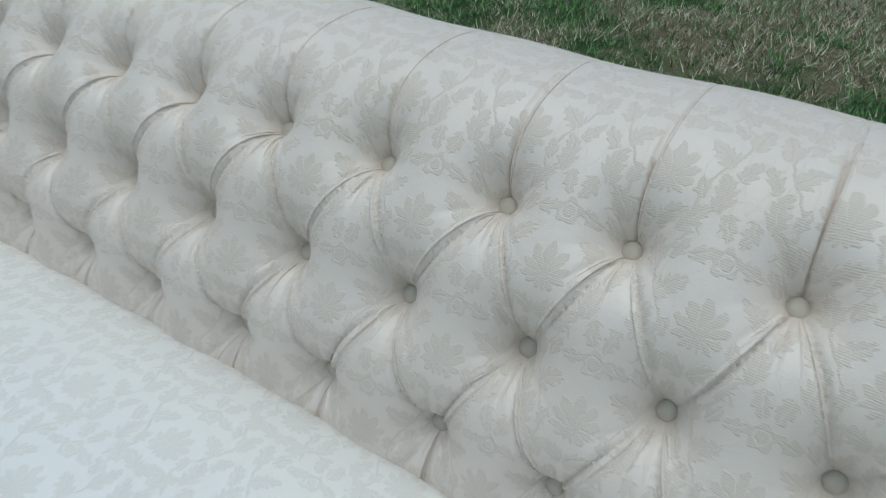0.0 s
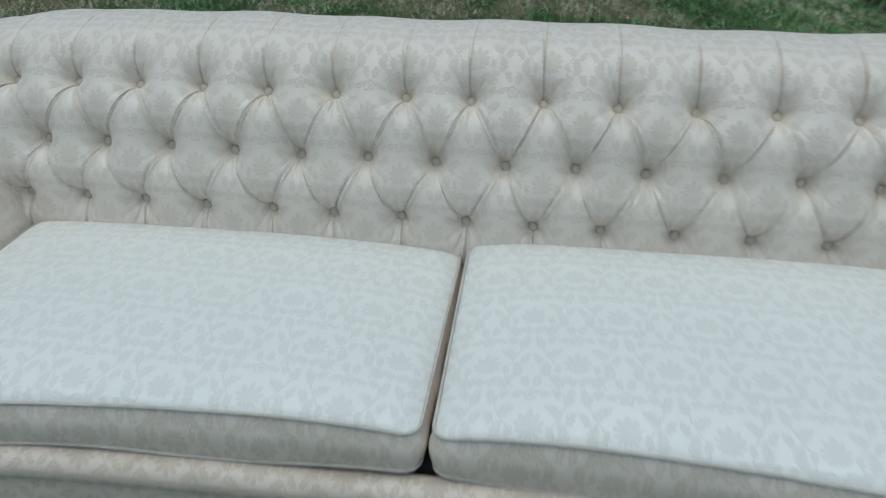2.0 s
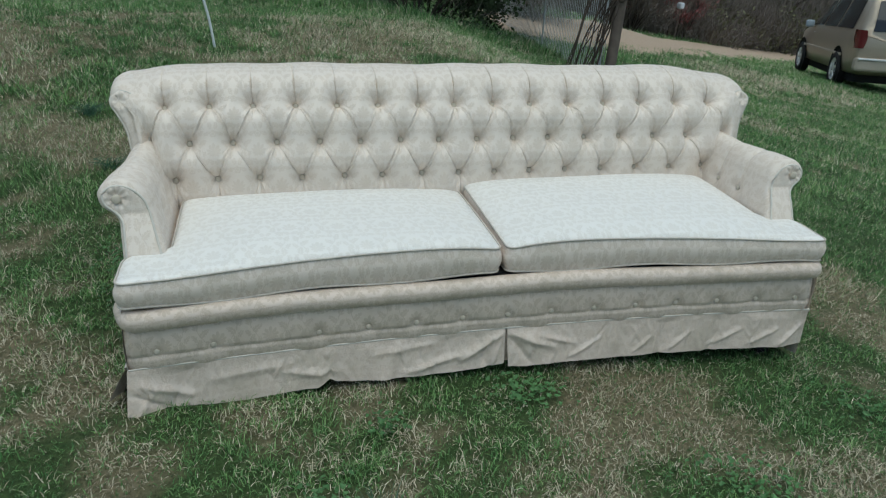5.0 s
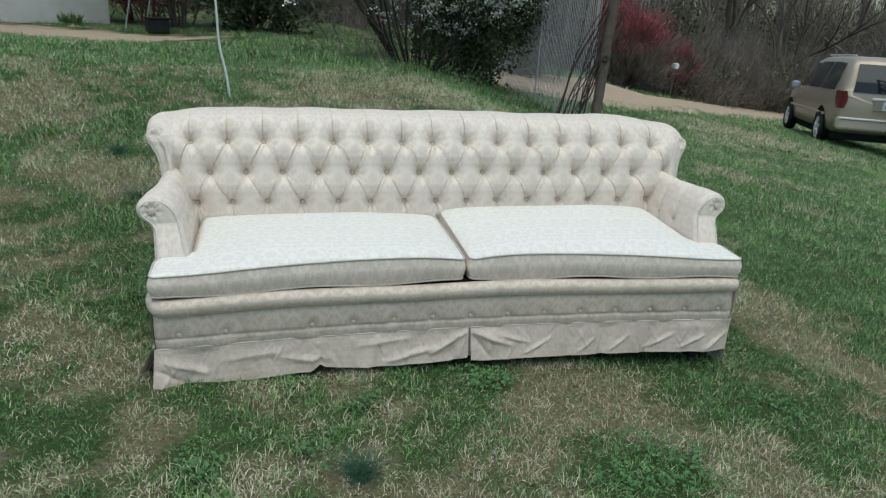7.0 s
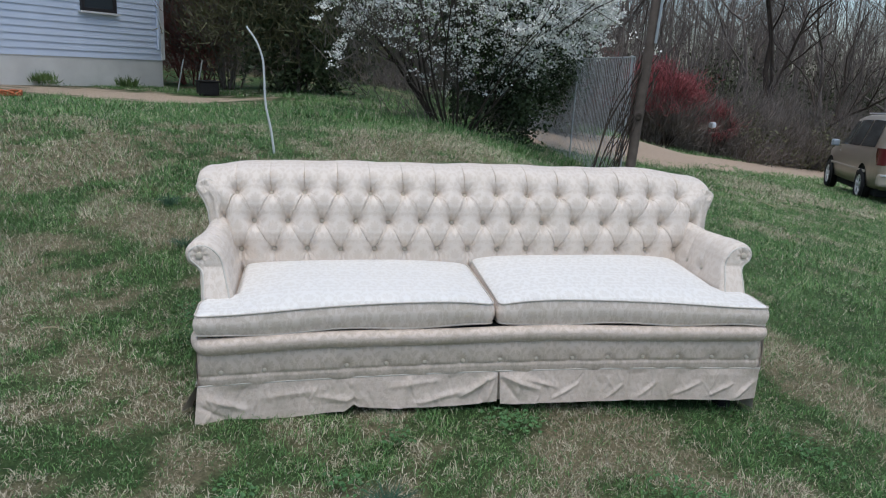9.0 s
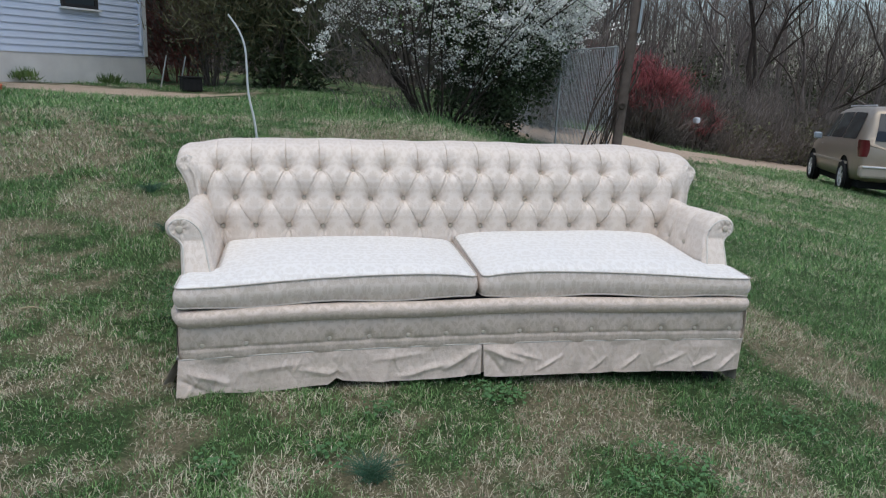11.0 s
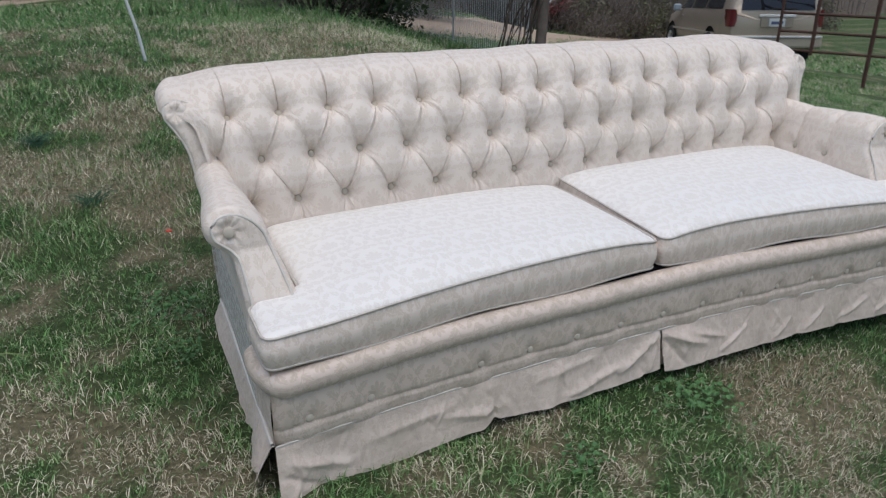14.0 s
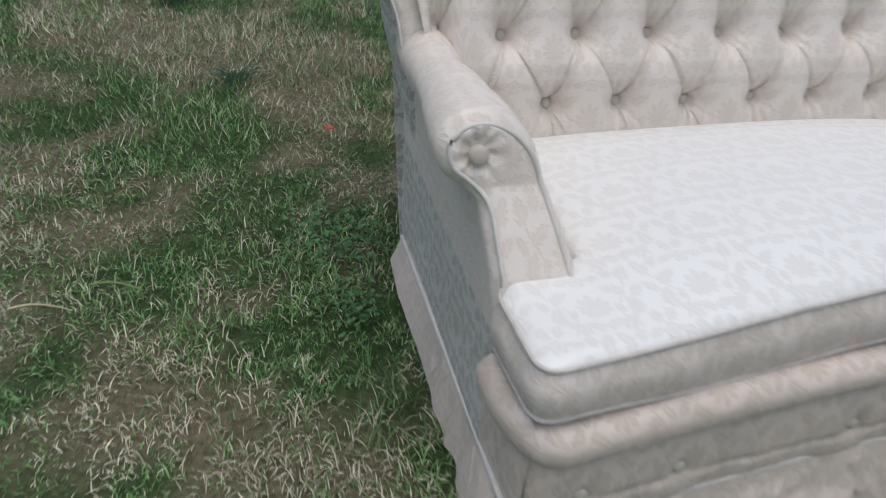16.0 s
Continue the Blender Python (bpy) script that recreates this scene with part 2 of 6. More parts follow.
def along(points, n):
    """Even points on a smooth line through the given ones."""
    points = np.asarray(points, float)
    t = np.r_[0, np.cumsum(np.linalg.norm(np.diff(points, axis=0), axis=1))]
    q = np.linspace(0, t[-1], n)
    m = np.gradient(points, t, axis=0)
    k = np.clip(np.searchsorted(t, q, side="right") - 1, 0, len(t) - 2)
    h = (t[k + 1] - t[k])[:, None]
    s = (q[:, None] - t[k][:, None]) / h
    return (2 * s**3 - 3 * s**2 + 1) * points[k] + (s**3 - 2 * s**2 + s) * h * m[k] + (3 * s**2 - 2 * s**3) * points[k + 1] + (s**3 - s**2) * h * m[k + 1]


def lawn_material():
    mat, nt, b = material("lawn soil", 0.9, 0.2)
    c = coords(nt)
    big, mid, fine = noise_of(nt, c, 0.9, 4), noise_of(nt, c, 7, 4), noise_of(nt, c, 60, 5, 0.7)
    green = ramp(nt, fine, (0.3, (0.025, 0.050, 0.016)), (0.7, (0.075, 0.125, 0.042)))
    straw = ramp(nt, fine, (0.3, (0.095, 0.088, 0.048)), (0.7, (0.28, 0.235, 0.15)))
    dry = nt.nodes.new("ShaderNodeAttribute")
    dry.attribute_name = "dry"
    fac = (S(nt, dry.outputs["Fac"]) * 0.9 + (S(nt, mid) - 0.5) * 0.8).op("MULTIPLY", 1.0, clamp=True)
    turf = blend(nt, fac.out, green, straw)
    # leaf litter under the wood and bare earth by the house
    sep = nt.nodes.new("ShaderNodeSeparateXYZ")
    nt.links.new(c, sep.inputs[0])
    x, y = S(nt, sep.outputs[0]), S(nt, sep.outputs[1])
    wood = (x * -0.30 + y * 0.95 - 20.5 + (S(nt, big) - 0.5) * 6.0).op("MULTIPLY", 0.7, clamp=True)
    litter = ramp(nt, noise_of(nt, c, 5, 6, 0.7), (0.3, (0.040, 0.034, 0.026)), (0.7, (0.145, 0.115, 0.088)))
    turf = blend(nt, wood.out, turf, litter)
    dx, dy = x + 3.6, y - 10.3
    reach = ((dx * dx * 0.16 + dy * dy * 0.35).sqrt().rsub(1.0) + (S(nt, noise_of(nt, c, 1.7, 4)) - 0.5) * 2.0).op("MULTIPLY", 2.5, clamp=True)
    earth = ramp(nt, fine, (0.3, (0.34, 0.26, 0.19)), (0.7, (0.55, 0.45, 0.35)))
    nt.links.new(blend(nt, reach.out, turf, earth), b.inputs["Base Color"])
    bump(nt, b, (S(nt, fine) + S(nt, mid)).out, 0.9, 0.03)
    return mat


LAWN = lawn_material()
# straw patches of the lawn: x, y, radius, strength
STRAW = [(-1.62, 0.50, 0.10, 0.22), (-2.14, 1.60, 0.26, 0.16), (-1.66, 2.12, 0.30, 0.18), (-1.04, -0.42, 0.14, 0.16), (-0.50, -0.36, 0.16, 0.18), (0.28, -0.28, 0.12, 0.24), (-0.80, -0.12, 0.12, 0.18), (-0.60, 3.40, 0.35, 0.26), (-0.15, 3.85, 0.40, 0.24),
         (0.28, 3.3, 0.25, 0.2), (-1.27, -0.02, 0.10, 0.16), (-1.50, 1.75, 0.25, 0.14), (-2.4, 3.5, 0.5, 0.14), (0.0, 4.7, 0.45, 0.24), (0.85, 4.9, 0.55, 0.24), (7.0, 8.0, 1.2, 0.40), (4.4, 4.0, 0.40, 0.26), (-1.4, 2.7, 0.25, 0.16), (-1.33, -0.54, 0.15, 0.14)]
LUSH = [(-0.49, -0.60, 0.13), (0.04, -0.10, 0.13), (0.51, -0.68, 0.20), (-1.28, 0.62, 0.22), (-1.44, -0.20, 0.13), (0.81, -0.20, 0.22), (-1.60, 1.38, 0.18), (2.9, 1.9, 0.9), (-1.8, 6.6, 1.5), (-1.2, 3.2, 0.15), (0.85, 3.65, 0.25), (1.2, -0.5, 0.25), (-1.20, 0.95, 0.25), (-1.60, 0.85, 0.13), (-1.38, 2.45, 0.16)]


def value_noise(x, y, scale, seed):
    """Smooth noise in 0..1 on a plane."""
    r = np.random.default_rng(seed).random((64, 64))
    u, v = np.asarray(x) * scale + 100.3, np.asarray(y) * scale + 50.7
    i, j = np.floor(u).astype(int), np.floor(v).astype(int)
    a, b = u - i, v - j
    a, b = a * a * (3 - 2 * a), b * b * (3 - 2 * b)
    g = lambda p, q: r[p % 64, q % 64]
    return (g(i, j) * (1 - a) + g(i + 1, j) * a) * (1 - b) + (g(i, j + 1) * (1 - a) + g(i + 1, j + 1) * a) * b


def dryness(x, y):
    """Where the lawn is straw, 1, and where it is green, 0."""
    x, y = np.asarray(x, float), np.asarray(y, float)
    wx, wy = x + 0.10 * (value_noise(x, y, 5.0, 21) - 0.5), y + 0.10 * (value_noise(x, y, 5.0, 22) - 0.5)
    n = 0.18 * value_noise(x, y, 0.9, 1) + 0.30 * value_noise(x, y, 2.7, 2) + 0.30 * value_noise(x, y, 6.5, 3) + 0.22 * value_noise(x, y, 15.0, 4)
    n = n - 0.10 * smooth01(1.6, 3.2, x) + 0.05 * smooth01(-1.6, -2.6, x) * smooth01(5.6, 4.6, y) - 0.10 * smooth01(5.0, 6.2, y) * smooth01(5.0, 3.0, x)
    for a, b, r_, k in STRAW:
        n = n + k * np.exp(-((wx - a) ** 2 + (wy - b) ** 2) / r_**2)
    for a, b, r_ in LUSH:
        n = n - 0.16 * np.exp(-((wx - a) ** 2 + (wy - b) ** 2) / r_**2)
    return smooth01(0.43, 0.58, n)


near_x, near_y = np.r_[-600, -200, -80, -45, np.linspace(-30, -4, 53)[:-1], np.linspace(-4, 4, 97)[:-1], np.linspace(4, 34, 61), 50, 90, 200, 600], np.r_[-600, -200, -60, -25, np.linspace(-12, -2, 21)[:-1], np.linspace(-2, 7, 109)[:-1], np.linspace(7, 50, 87), 60, 80, 110, 200, 600]
gx, gy = np.meshgrid(near_x, near_y, indexing="ij")
ground = grid_part("ground", np.stack([gx, gy, lie(gx, gy)], -1), None, LAWN, None, flip=False)
at = ground.data.attributes.new("dry", "FLOAT", "POINT")
at.data.foreach_set("value", dryness(gx, gy).astype(np.float32).ravel())
tagged(ground, "sloping lawn of patchy green and straw grass", "ground", kind="structure")

# the dirt lane
mid = along(LANE, 160)
side = np.gradient(mid, axis=0)
side = np.stack([-side[:, 1], side[:, 0]], -1) / np.linalg.norm(side, axis=1, keepdims=True)
lane_rows = []
for k, w in enumerate((-1.65, -1.5, -0.8, 0, 0.8, 1.5, 1.65)):
    q = mid + side * (w + 0.08 * np.sin(np.arange(160) * 0.7 + k))[:, None]
    lane_rows.append(np.c_[q, lie(q[:, 0], q[:, 1]) + (0.0 if k in (0, 6) else 0.035)])
mat, nt, b = material("lane dirt", 0.95, 0.2)
c = coords(nt)
dirt = ramp(nt, noise_of(nt, c, 30, 6, 0.7), (0.3, (0.30, 0.225, 0.165)), (0.7, (0.50, 0.40, 0.31)))
nt.links.new(blend(nt, noise_of(nt, c, 1.3, 3), dirt, (0.36, 0.28, 0.21)), b.inputs["Base Color"])
bump(nt, b, noise_of(nt, c, 40, 5), 0.8, 0.02)
lane = grid_part("road", np.stack(lane_rows), None, mat, None, flip=True)
tagged(lane, "pale tan dirt lane with worn edges", "road", kind="structure")

# ---- the sofa ----
sofa = thing("sofa", "long cream damask sofa with button-tufted back and soiled skirt", "sofa")


def bow(x):
    """The front of the seat is a little hollow."""
    return 0.022 - 0.055 * (np.asarray(x, float) / 1.12) ** 2


def rounded(points, n):
    """Arc-length samples of a smooth profile, with the arc length."""
    p = along(points, n)
    s = np.r_[0, np.cumsum(np.linalg.norm(np.diff(p, axis=0), axis=1))]
    return p, s


# the tufted back: a profile in y and z, swept along x, with buttons and pleats pressed in
PROFILE = [(0.61, 0.40), (0.584, 0.45), (0.563, 0.50), (0.554, 0.57), (0.577, 0.68), (0.614, 0.775), (0.654, 0.840), (0.707, 0.882), (0.770, 0.902),
           (0.845, 0.904), (0.912, 0.884), (0.952, 0.84), (0.968, 0.78)]
prof, arc = rounded(PROFILE, 1200)
keep_rows = np.unique(np.r_[np.round(np.linspace(0, 760, 230)), np.round(np.linspace(760, 1199, 44))].astype(int))
prof, arc = prof[keep_rows], arc[keep_rows]
pn = np.gradient(prof, arc, axis=0)
pn = np.stack([-pn[:, 1], pn[:, 0]], -1) / np.linalg.norm(pn, axis=1, keepdims=True)


def arc_at(y, z):
    return arc[np.argmin((prof[:, 0] - y) ** 2 + (prof[:, 1] - z) ** 2)]


SA, SB, SC = arc_at(0.640, 0.821), arc_at(0.581, 0.698), arc_at(0.551, 0.571)
ROW_A = np.interp(range(15), [0, 1, 4, 5, 6, 7, 8, 9, 14], [-1.020, -0.876, -0.445, -0.298, -0.149, -0.014, 0.134, 0.283, 1.045])
ROW_B = np.interp(range(16), [0, 1, 2, 4, 6, 8, 9, 10, 11, 14, 15], [-1.133, -0.946, -0.805, -0.513, -0.223, 0.065, 0.208, 0.348, 0.500, 0.940, 1.135])
ROW_C = np.interp(range(15), [0, 1, 2, 3, 4, 5, 6, 9, 13, 14], [-0.998, -0.861, -0.722, -0.579, -0.430, -0.294, -0.147, 0.270, 0.864, 1.014])
jog = np.random.default_rng(3)
BUTTONS = [(x, s + jog.uniform(-0.002, 0.002)) for row, s in ((ROW_A, SA), (ROW_B, SB), (ROW_C, SC)) for x in row]
A_, B_, C_ = BUTTONS[:15], BUTTONS[15:31], BUTTONS[31:]
PLEATS = []
for i in range(15):
    w_ = jog.uniform(0.65, 1.1, 4)
    PLEATS += [(A_[i], B_[i], w_[0]), (A_[i], B_[i + 1], w_[1])]
    PLEATS += [(C_[i], B_[i], w_[2]), (C_[i], B_[i + 1], w_[3])]
    PLEATS += [(A_[i], (A_[i][0] + jog.uniform(-0.003, 0.003), arc[-14]), 1.0), (C_[i], (C_[i][0] + jog.uniform(-0.002, 0.002), 0.0), 1.1)]

bx = np.unique(np.round(np.r_[np.linspace(-1.20, 1.20, 720), [x + k * 0.0012 for x in (*ROW_A, *ROW_C) for k in range(-3, 4)]], 5))
X, Sx = np.meshgrid(bx, arc, indexing="ij")
press = np.zeros_like(X)
seat = np.zeros_like(X)
hollow = np.ones_like(X)
pleat = np.zeros_like(X)
puff = np.full_like(X, 1.0)
for (x0, s0), (x1, s1), deep in PLEATS:
    lo, hi = np.searchsorted(bx, [min(x0, x1) - 0.09, max(x0, x1) + 0.09])
    a, b_ = X[lo:hi], Sx[lo:hi]
    length = math.hypot(x1 - x0, s1 - s0)
    ux, us = (x1 - x0) / length, (s1 - s0) / length
    t = np.clip(((a - x0) * ux + (b_ - s0) * us), 0, length)
    bend = 0.006 * np.sin(t / length * math.pi)
    d = np.hypot(a - x0 - t * ux + bend * us, b_ - s0 - t * us - bend * ux)
    t = t / length
    long_one = length > 0.2
    fade = (1 - smooth01(0.08, 0.62, t)) * 0.80 + 0.12 if long_one else 0.75 - 0.35 * smooth01(0.4, 0.9, t)
    pleat[lo:hi] = np.maximum(pleat[lo:hi], deep * fade * np.exp(-((d / (0.0014 if long_one else 0.0019)) ** 1.4)))
    puff[lo:hi] = np.minimum(puff[lo:hi], 1 - (fade if long_one else 0.75 - 0.45 * np.sin(t * math.pi)) * (0.45 + 0.25 * min(deep, 1)) * np.exp(-((d / ((0.0035 + 0.012 * (1 - smooth01(0.0, 0.30, t))) if long_one else 0.013)) ** 1.1)))
for x0, s0 in BUTTONS:
    lo, hi = np.searchsorted(bx, [x0 - 0.13, x0 + 0.13])
    dx, ds = X[lo:hi] - x0, Sx[lo:hi] - s0
    d = np.hypot(dx, ds * np.where(ds > 0, 0.85, 1.0))
    dw = np.hypot(dx, ds - 0.006)
    mild = 0.85 if s0 < SB - 0.05 else 1.0
    hollow[lo:hi] *= 1 - 0.95 * mild * np.exp(-((dw / 0.046) ** 1.8))
    press[lo:hi] = np.maximum(press[lo:hi], mild * np.exp(-((d / 0.019) ** 1.7)))
    seat[lo:hi] = np.maximum(seat[lo:hi], np.exp(-((np.hypot(dx, ds) / 0.013) ** 4)))
    # gathered creases that fan out, strongest under the button
    ang = np.arctan2(dx, -ds)
    gather = np.exp(-((d - 0.034) / 0.024) ** 2) * np.exp(-((ang / 0.85) ** 2)) * (0.5 + 0.5 * np.cos(ang * 11 + jog.uniform(0, 6))) ** 5
    above = np.exp(-((d - 0.030) / 0.018) ** 2) * np.exp(-(((np.abs(ang) - 2.6) / 0.5) ** 2)) * (0.5 + 0.5 * np.cos(ang * 9 + jog.uniform(0, 6))) ** 6
    pleat[lo:hi] = np.maximum(pleat[lo:hi], np.maximum(jog.uniform(0.35, 0.65) * gather, 0.35 * above))
slow = np.array([0.0035 * math.sin(9 * x) + 0.003 * math.sin(23 * x + 1) for x in bx])[:, None]
inner = 1 - smooth01(1.15, 1.19, np.abs(X))
depth = (0.0050 * (1 - puff) + 0.0110 * pleat) * (1 - seat) * inner + 0.008 * seat * inner + (0.036 * (1 - hollow) + 0.029 * press) * inner
topmask = smooth01(SA + 0.08, SA + 0.3, Sx)
out = 0.021 - depth * (1 - 0.25 * topmask) + slow * 0.6
# the ends dip and close behind a narrow scroll panel
end_at = np.interp(arc, [arc_at(0.563, 0.57), arc_at(0.580, 0.68), arc_at(0.614, 0.775), arc_at(0.654, 0.838), arc_at(0.707, 0.878), arc_at(0.77, 0.897), arc_at(0.845, 0.899), arc[-1]], [1.082, 1.094, 1.112, 1.146, 1.190, 1.188, 1.164, 1.124])[None, :]
over = np.clip((np.abs(X) - 1.02) / 0.18, 0, 1)
XE = np.sign(X) * np.where(np.abs(X) > 1.02, 1.02 + over * (end_at + np.where(X > 0, 0.045, 0.0) - 1.02), np.abs(X))
high = smooth01(arc_at(0.611, 0.775), arc_at(0.707, 0.878), Sx)
drop = (0.028 * smooth01(0.93, 1.16, np.abs(X)) + 0.040 - np.sqrt(np.maximum(0.040**2 - np.clip(np.abs(X) - 1.16, 0, 0.040) ** 2, 0))) * high
back_in = 0.014 * smooth01(1.09, 1.20, np.abs(X)) ** 2 * (1 - high) + 0.004 * smooth01(1.12, 1.2, np.abs(X)) * high
YB = prof[:, 0][None] + out * pn[:, 0][None] + back_in
ZB = prof[:, 1][None] + out * pn[:, 1][None] - drop - 0.007 * np.clip(-X / 1.1, 0, 1) * high
grid_part("back", np.stack([XE, YB, ZB], -1), np.stack([X, Sx], -1), CLOTH, sofa, "button-tufted damask back with diamond pleats")


for k_, sgn in ((0, -1), (-1, 1)):
    edge = np.stack([XE[k_], YB[k_], ZB[k_]], -1)
    hub = np.array([sgn * (1.09 if sgn < 0 else 1.135), 0.80, 0.78])
    t_ = np.linspace(0, 1, 8)[:, None, None]
    cap = edge[None] * (1 - t_) + hub * t_
    cap[..., 0] = edge[None, :, 0] * (1 - t_[..., 0] ** 0.5) + hub[0] * t_[..., 0] ** 0.5
    grid_part("end_cap", cap[:, 90:], cap[:, 90:][..., [1, 2]], SHADED_SIDE_CLOTH, sofa, flip=sgn > 0)


def back_at(xq, sq):
    """Smooth look-up of places on the back by cloth coordinates."""
    i = np.clip(np.searchsorted(bx, xq) - 1, 0, len(bx) - 2)
    j = np.clip(np.searchsorted(arc, sq) - 1, 0, len(arc) - 2)
    a, b = ((xq - bx[i]) / (bx[i + 1] - bx[i]))[..., None], ((sq - arc[j]) / (arc[j + 1] - arc[j]))[..., None]
    G = np.stack([XE, YB, ZB], -1)
    return (G[i, j] * (1 - a) + G[i + 1, j] * a) * (1 - b) + (G[i, j + 1] * (1 - a) + G[i + 1, j + 1] * a) * b


def fold_lip(x0, s0, x1, s1, height, width, bow_, flip_, fade_end=0.5):
    """A narrow lip of folded cloth along a line on the back: points and cloth coordinates."""
    length = math.hypot(x1 - x0, s1 - s0)
    t = np.linspace(0, 1, 12 if length < 0.06 else 26)
    ux, us = (x1 - x0) / length, (s1 - s0) / length
    vx, vs = (-us, ux) if flip_ else (us, -ux)
    cx = x0 + (x1 - x0) * t + vx * bow_ * np.sin(t * math.pi)
    cs = s0 + (s1 - s0) * t + vs * bow_ * np.sin(t * math.pi)
    tall = height * np.minimum(1, np.minimum((t + 0.02) / 0.12, (1.02 - t) / 0.25)) * (1 - (1 - fade_end) * t)
    over = np.array([0.0030, -0.0004, -0.0007, 0.0006, 0.25 * width, 0.55 * width, width])
    rise = np.array([-1.6, 0.05, 0.75, 1.0, 0.72, 0.25, -0.9])
    q = np.clip(tall / height, 0.25, 1)[:, None]
    xq, sq = cx[:, None] + vx * over[None] * q, np.clip(cs[:, None] + vs * over[None] * q, arc[0], arc[-1])
    base = back_at(xq, sq)
    e = 0.002
    nrm = np.cross(back_at(xq + e, sq) - back_at(xq - e, sq), back_at(xq, np.clip(sq + e, 0, arc[-1])) - back_at(xq, np.clip(sq - e, 0, arc[-1])))
    nrm /= np.linalg.norm(nrm, axis=-1, keepdims=True) + 1e-12
    nrm = np.where((nrm[..., 1:2] * -1 + nrm[..., 2:3]) < 0, -nrm, nrm)
    return base + nrm * (rise[None] * tall[:, None])[..., None], np.stack([xq, sq], -1)


lips = np.random.default_rng(14)
for (x0, s0), (x1, s1), deep in PLEATS:
    long_one = abs(s1 - s0) > 0.16
    short_one = not long_one and abs(x1 - x0) < 0.01
    # the lines start beside the button
    gap = 0.010 / math.hypot(x1 - x0, s1 - s0)
    xa, sa = x0 + (x1 - x0) * gap, s0 + (s1 - s0) * gap
    if long_one:
        p, uv = fold_lip(xa, sa, x0 + (x1 - x0) * 0.80, s0 + (s1 - s0) * 0.80, 0.0024, 0.006, lips.uniform(-0.002, 0.002), lips.random() < 0.75, 0.25)
    elif short_one:
        p, uv = fold_lip(xa, sa, x1, max(s1, 0.03), 0.0022, 0.006, 0.001, lips.random() < 0.5, 0.8)
    else:
        xb, sb = x0 + (x1 - x0) * (1 - gap), s0 + (s1 - s0) * (1 - gap)
        p, uv = fold_lip(xa, sa, xb, sb, 0.0022 * deep, 0.006, lips.uniform(-0.002, 0.003), (x1 > x0) == (s1 < s0), 0.7)
    grid_part("pleat", p, uv, CLOTH, sofa)
# short gathers that fan out under the buttons
for x0, s0 in BUTTONS:
    if abs(x0) > 1.1:
        continue
    for a_ in (-0.50, 0.0, 0.45):
        if lips.random() < 0.15:
            continue
        a_ += lips.uniform(-0.16, 0.16)
        r0, r1 = lips.uniform(0.013, 0.019), lips.uniform(0.032, 0.062)
        p, uv = fold_lip(x0 + r0 * math.sin(a_), s0 - r0 * math.cos(a_), x0 + r1 * math.sin(a_ * 1.1), max(s0 - r1 * math.cos(a_), 0.01), lips.uniform(0.0012, 0.0024), 0.006, lips.uniform(-0.002, 0.002), lips.random() < 0.5, 0.3)
        grid_part("gather", p, uv, CLOTH, sofa)


def back_point(x0, s0, lift):
    """A place on the pressed-in back, and its outward direction."""
    i, j = np.argmin(np.abs(bx - x0)), np.argmin(np.abs(arc - s0))
    return Vector((XE[i, j], YB[i, j] + pn[j, 0] * lift, ZB[i, j] + pn[j, 1] * lift)), Vector((0, pn[j, 0], pn[j, 1]))


button_mesh = lathe_mesh("button", [(0.0095, -0.012), (0.0114, -0.003), (0.0111, 0.0015), (0.0090, 0.0044), (0.0050, 0.0060), (0.0001, 0.0065)], 14)
button_mesh.materials.append(BUTTON)
front_button_mesh = button_mesh.copy()
front_button_mesh.materials[0] = FRONT_BUTTON


def button(at, facing, name="button", mesh=button_mesh):
    ob = new(name, mesh)
    ob.parent = sofa
    ob.matrix_basis = Matrix.Translation(at) @ facing.to_track_quat("Z", "Y").to_matrix().to_4x4()
    return ob


for k, (x0, s0) in enumerate(BUTTONS):
    p, n = back_point(x0, s0, 0.009)
    button(p, (n + Vector((jog.uniform(-0.15, 0.15), 0, jog.uniform(-0.1, 0.25)))).normalized())

# sides and rear of the back, and the scroll panels that face forward at its ends
END_Z = [0.10, 0.45, 0.66, 0.72, 0.754, 0.788, 0.809, 0.826, 0.843, 0.856]
END_X = [1.075, 1.080, 1.126, 1.134, 1.146, 1.166, 1.180, 1.184, 1.176, 1.152]


def rear_y(z):
    """The rear of the back leans away from the seat."""
    return 0.775 + 0.20 * np.clip((z - 0.15) / 0.70, 0, 1)


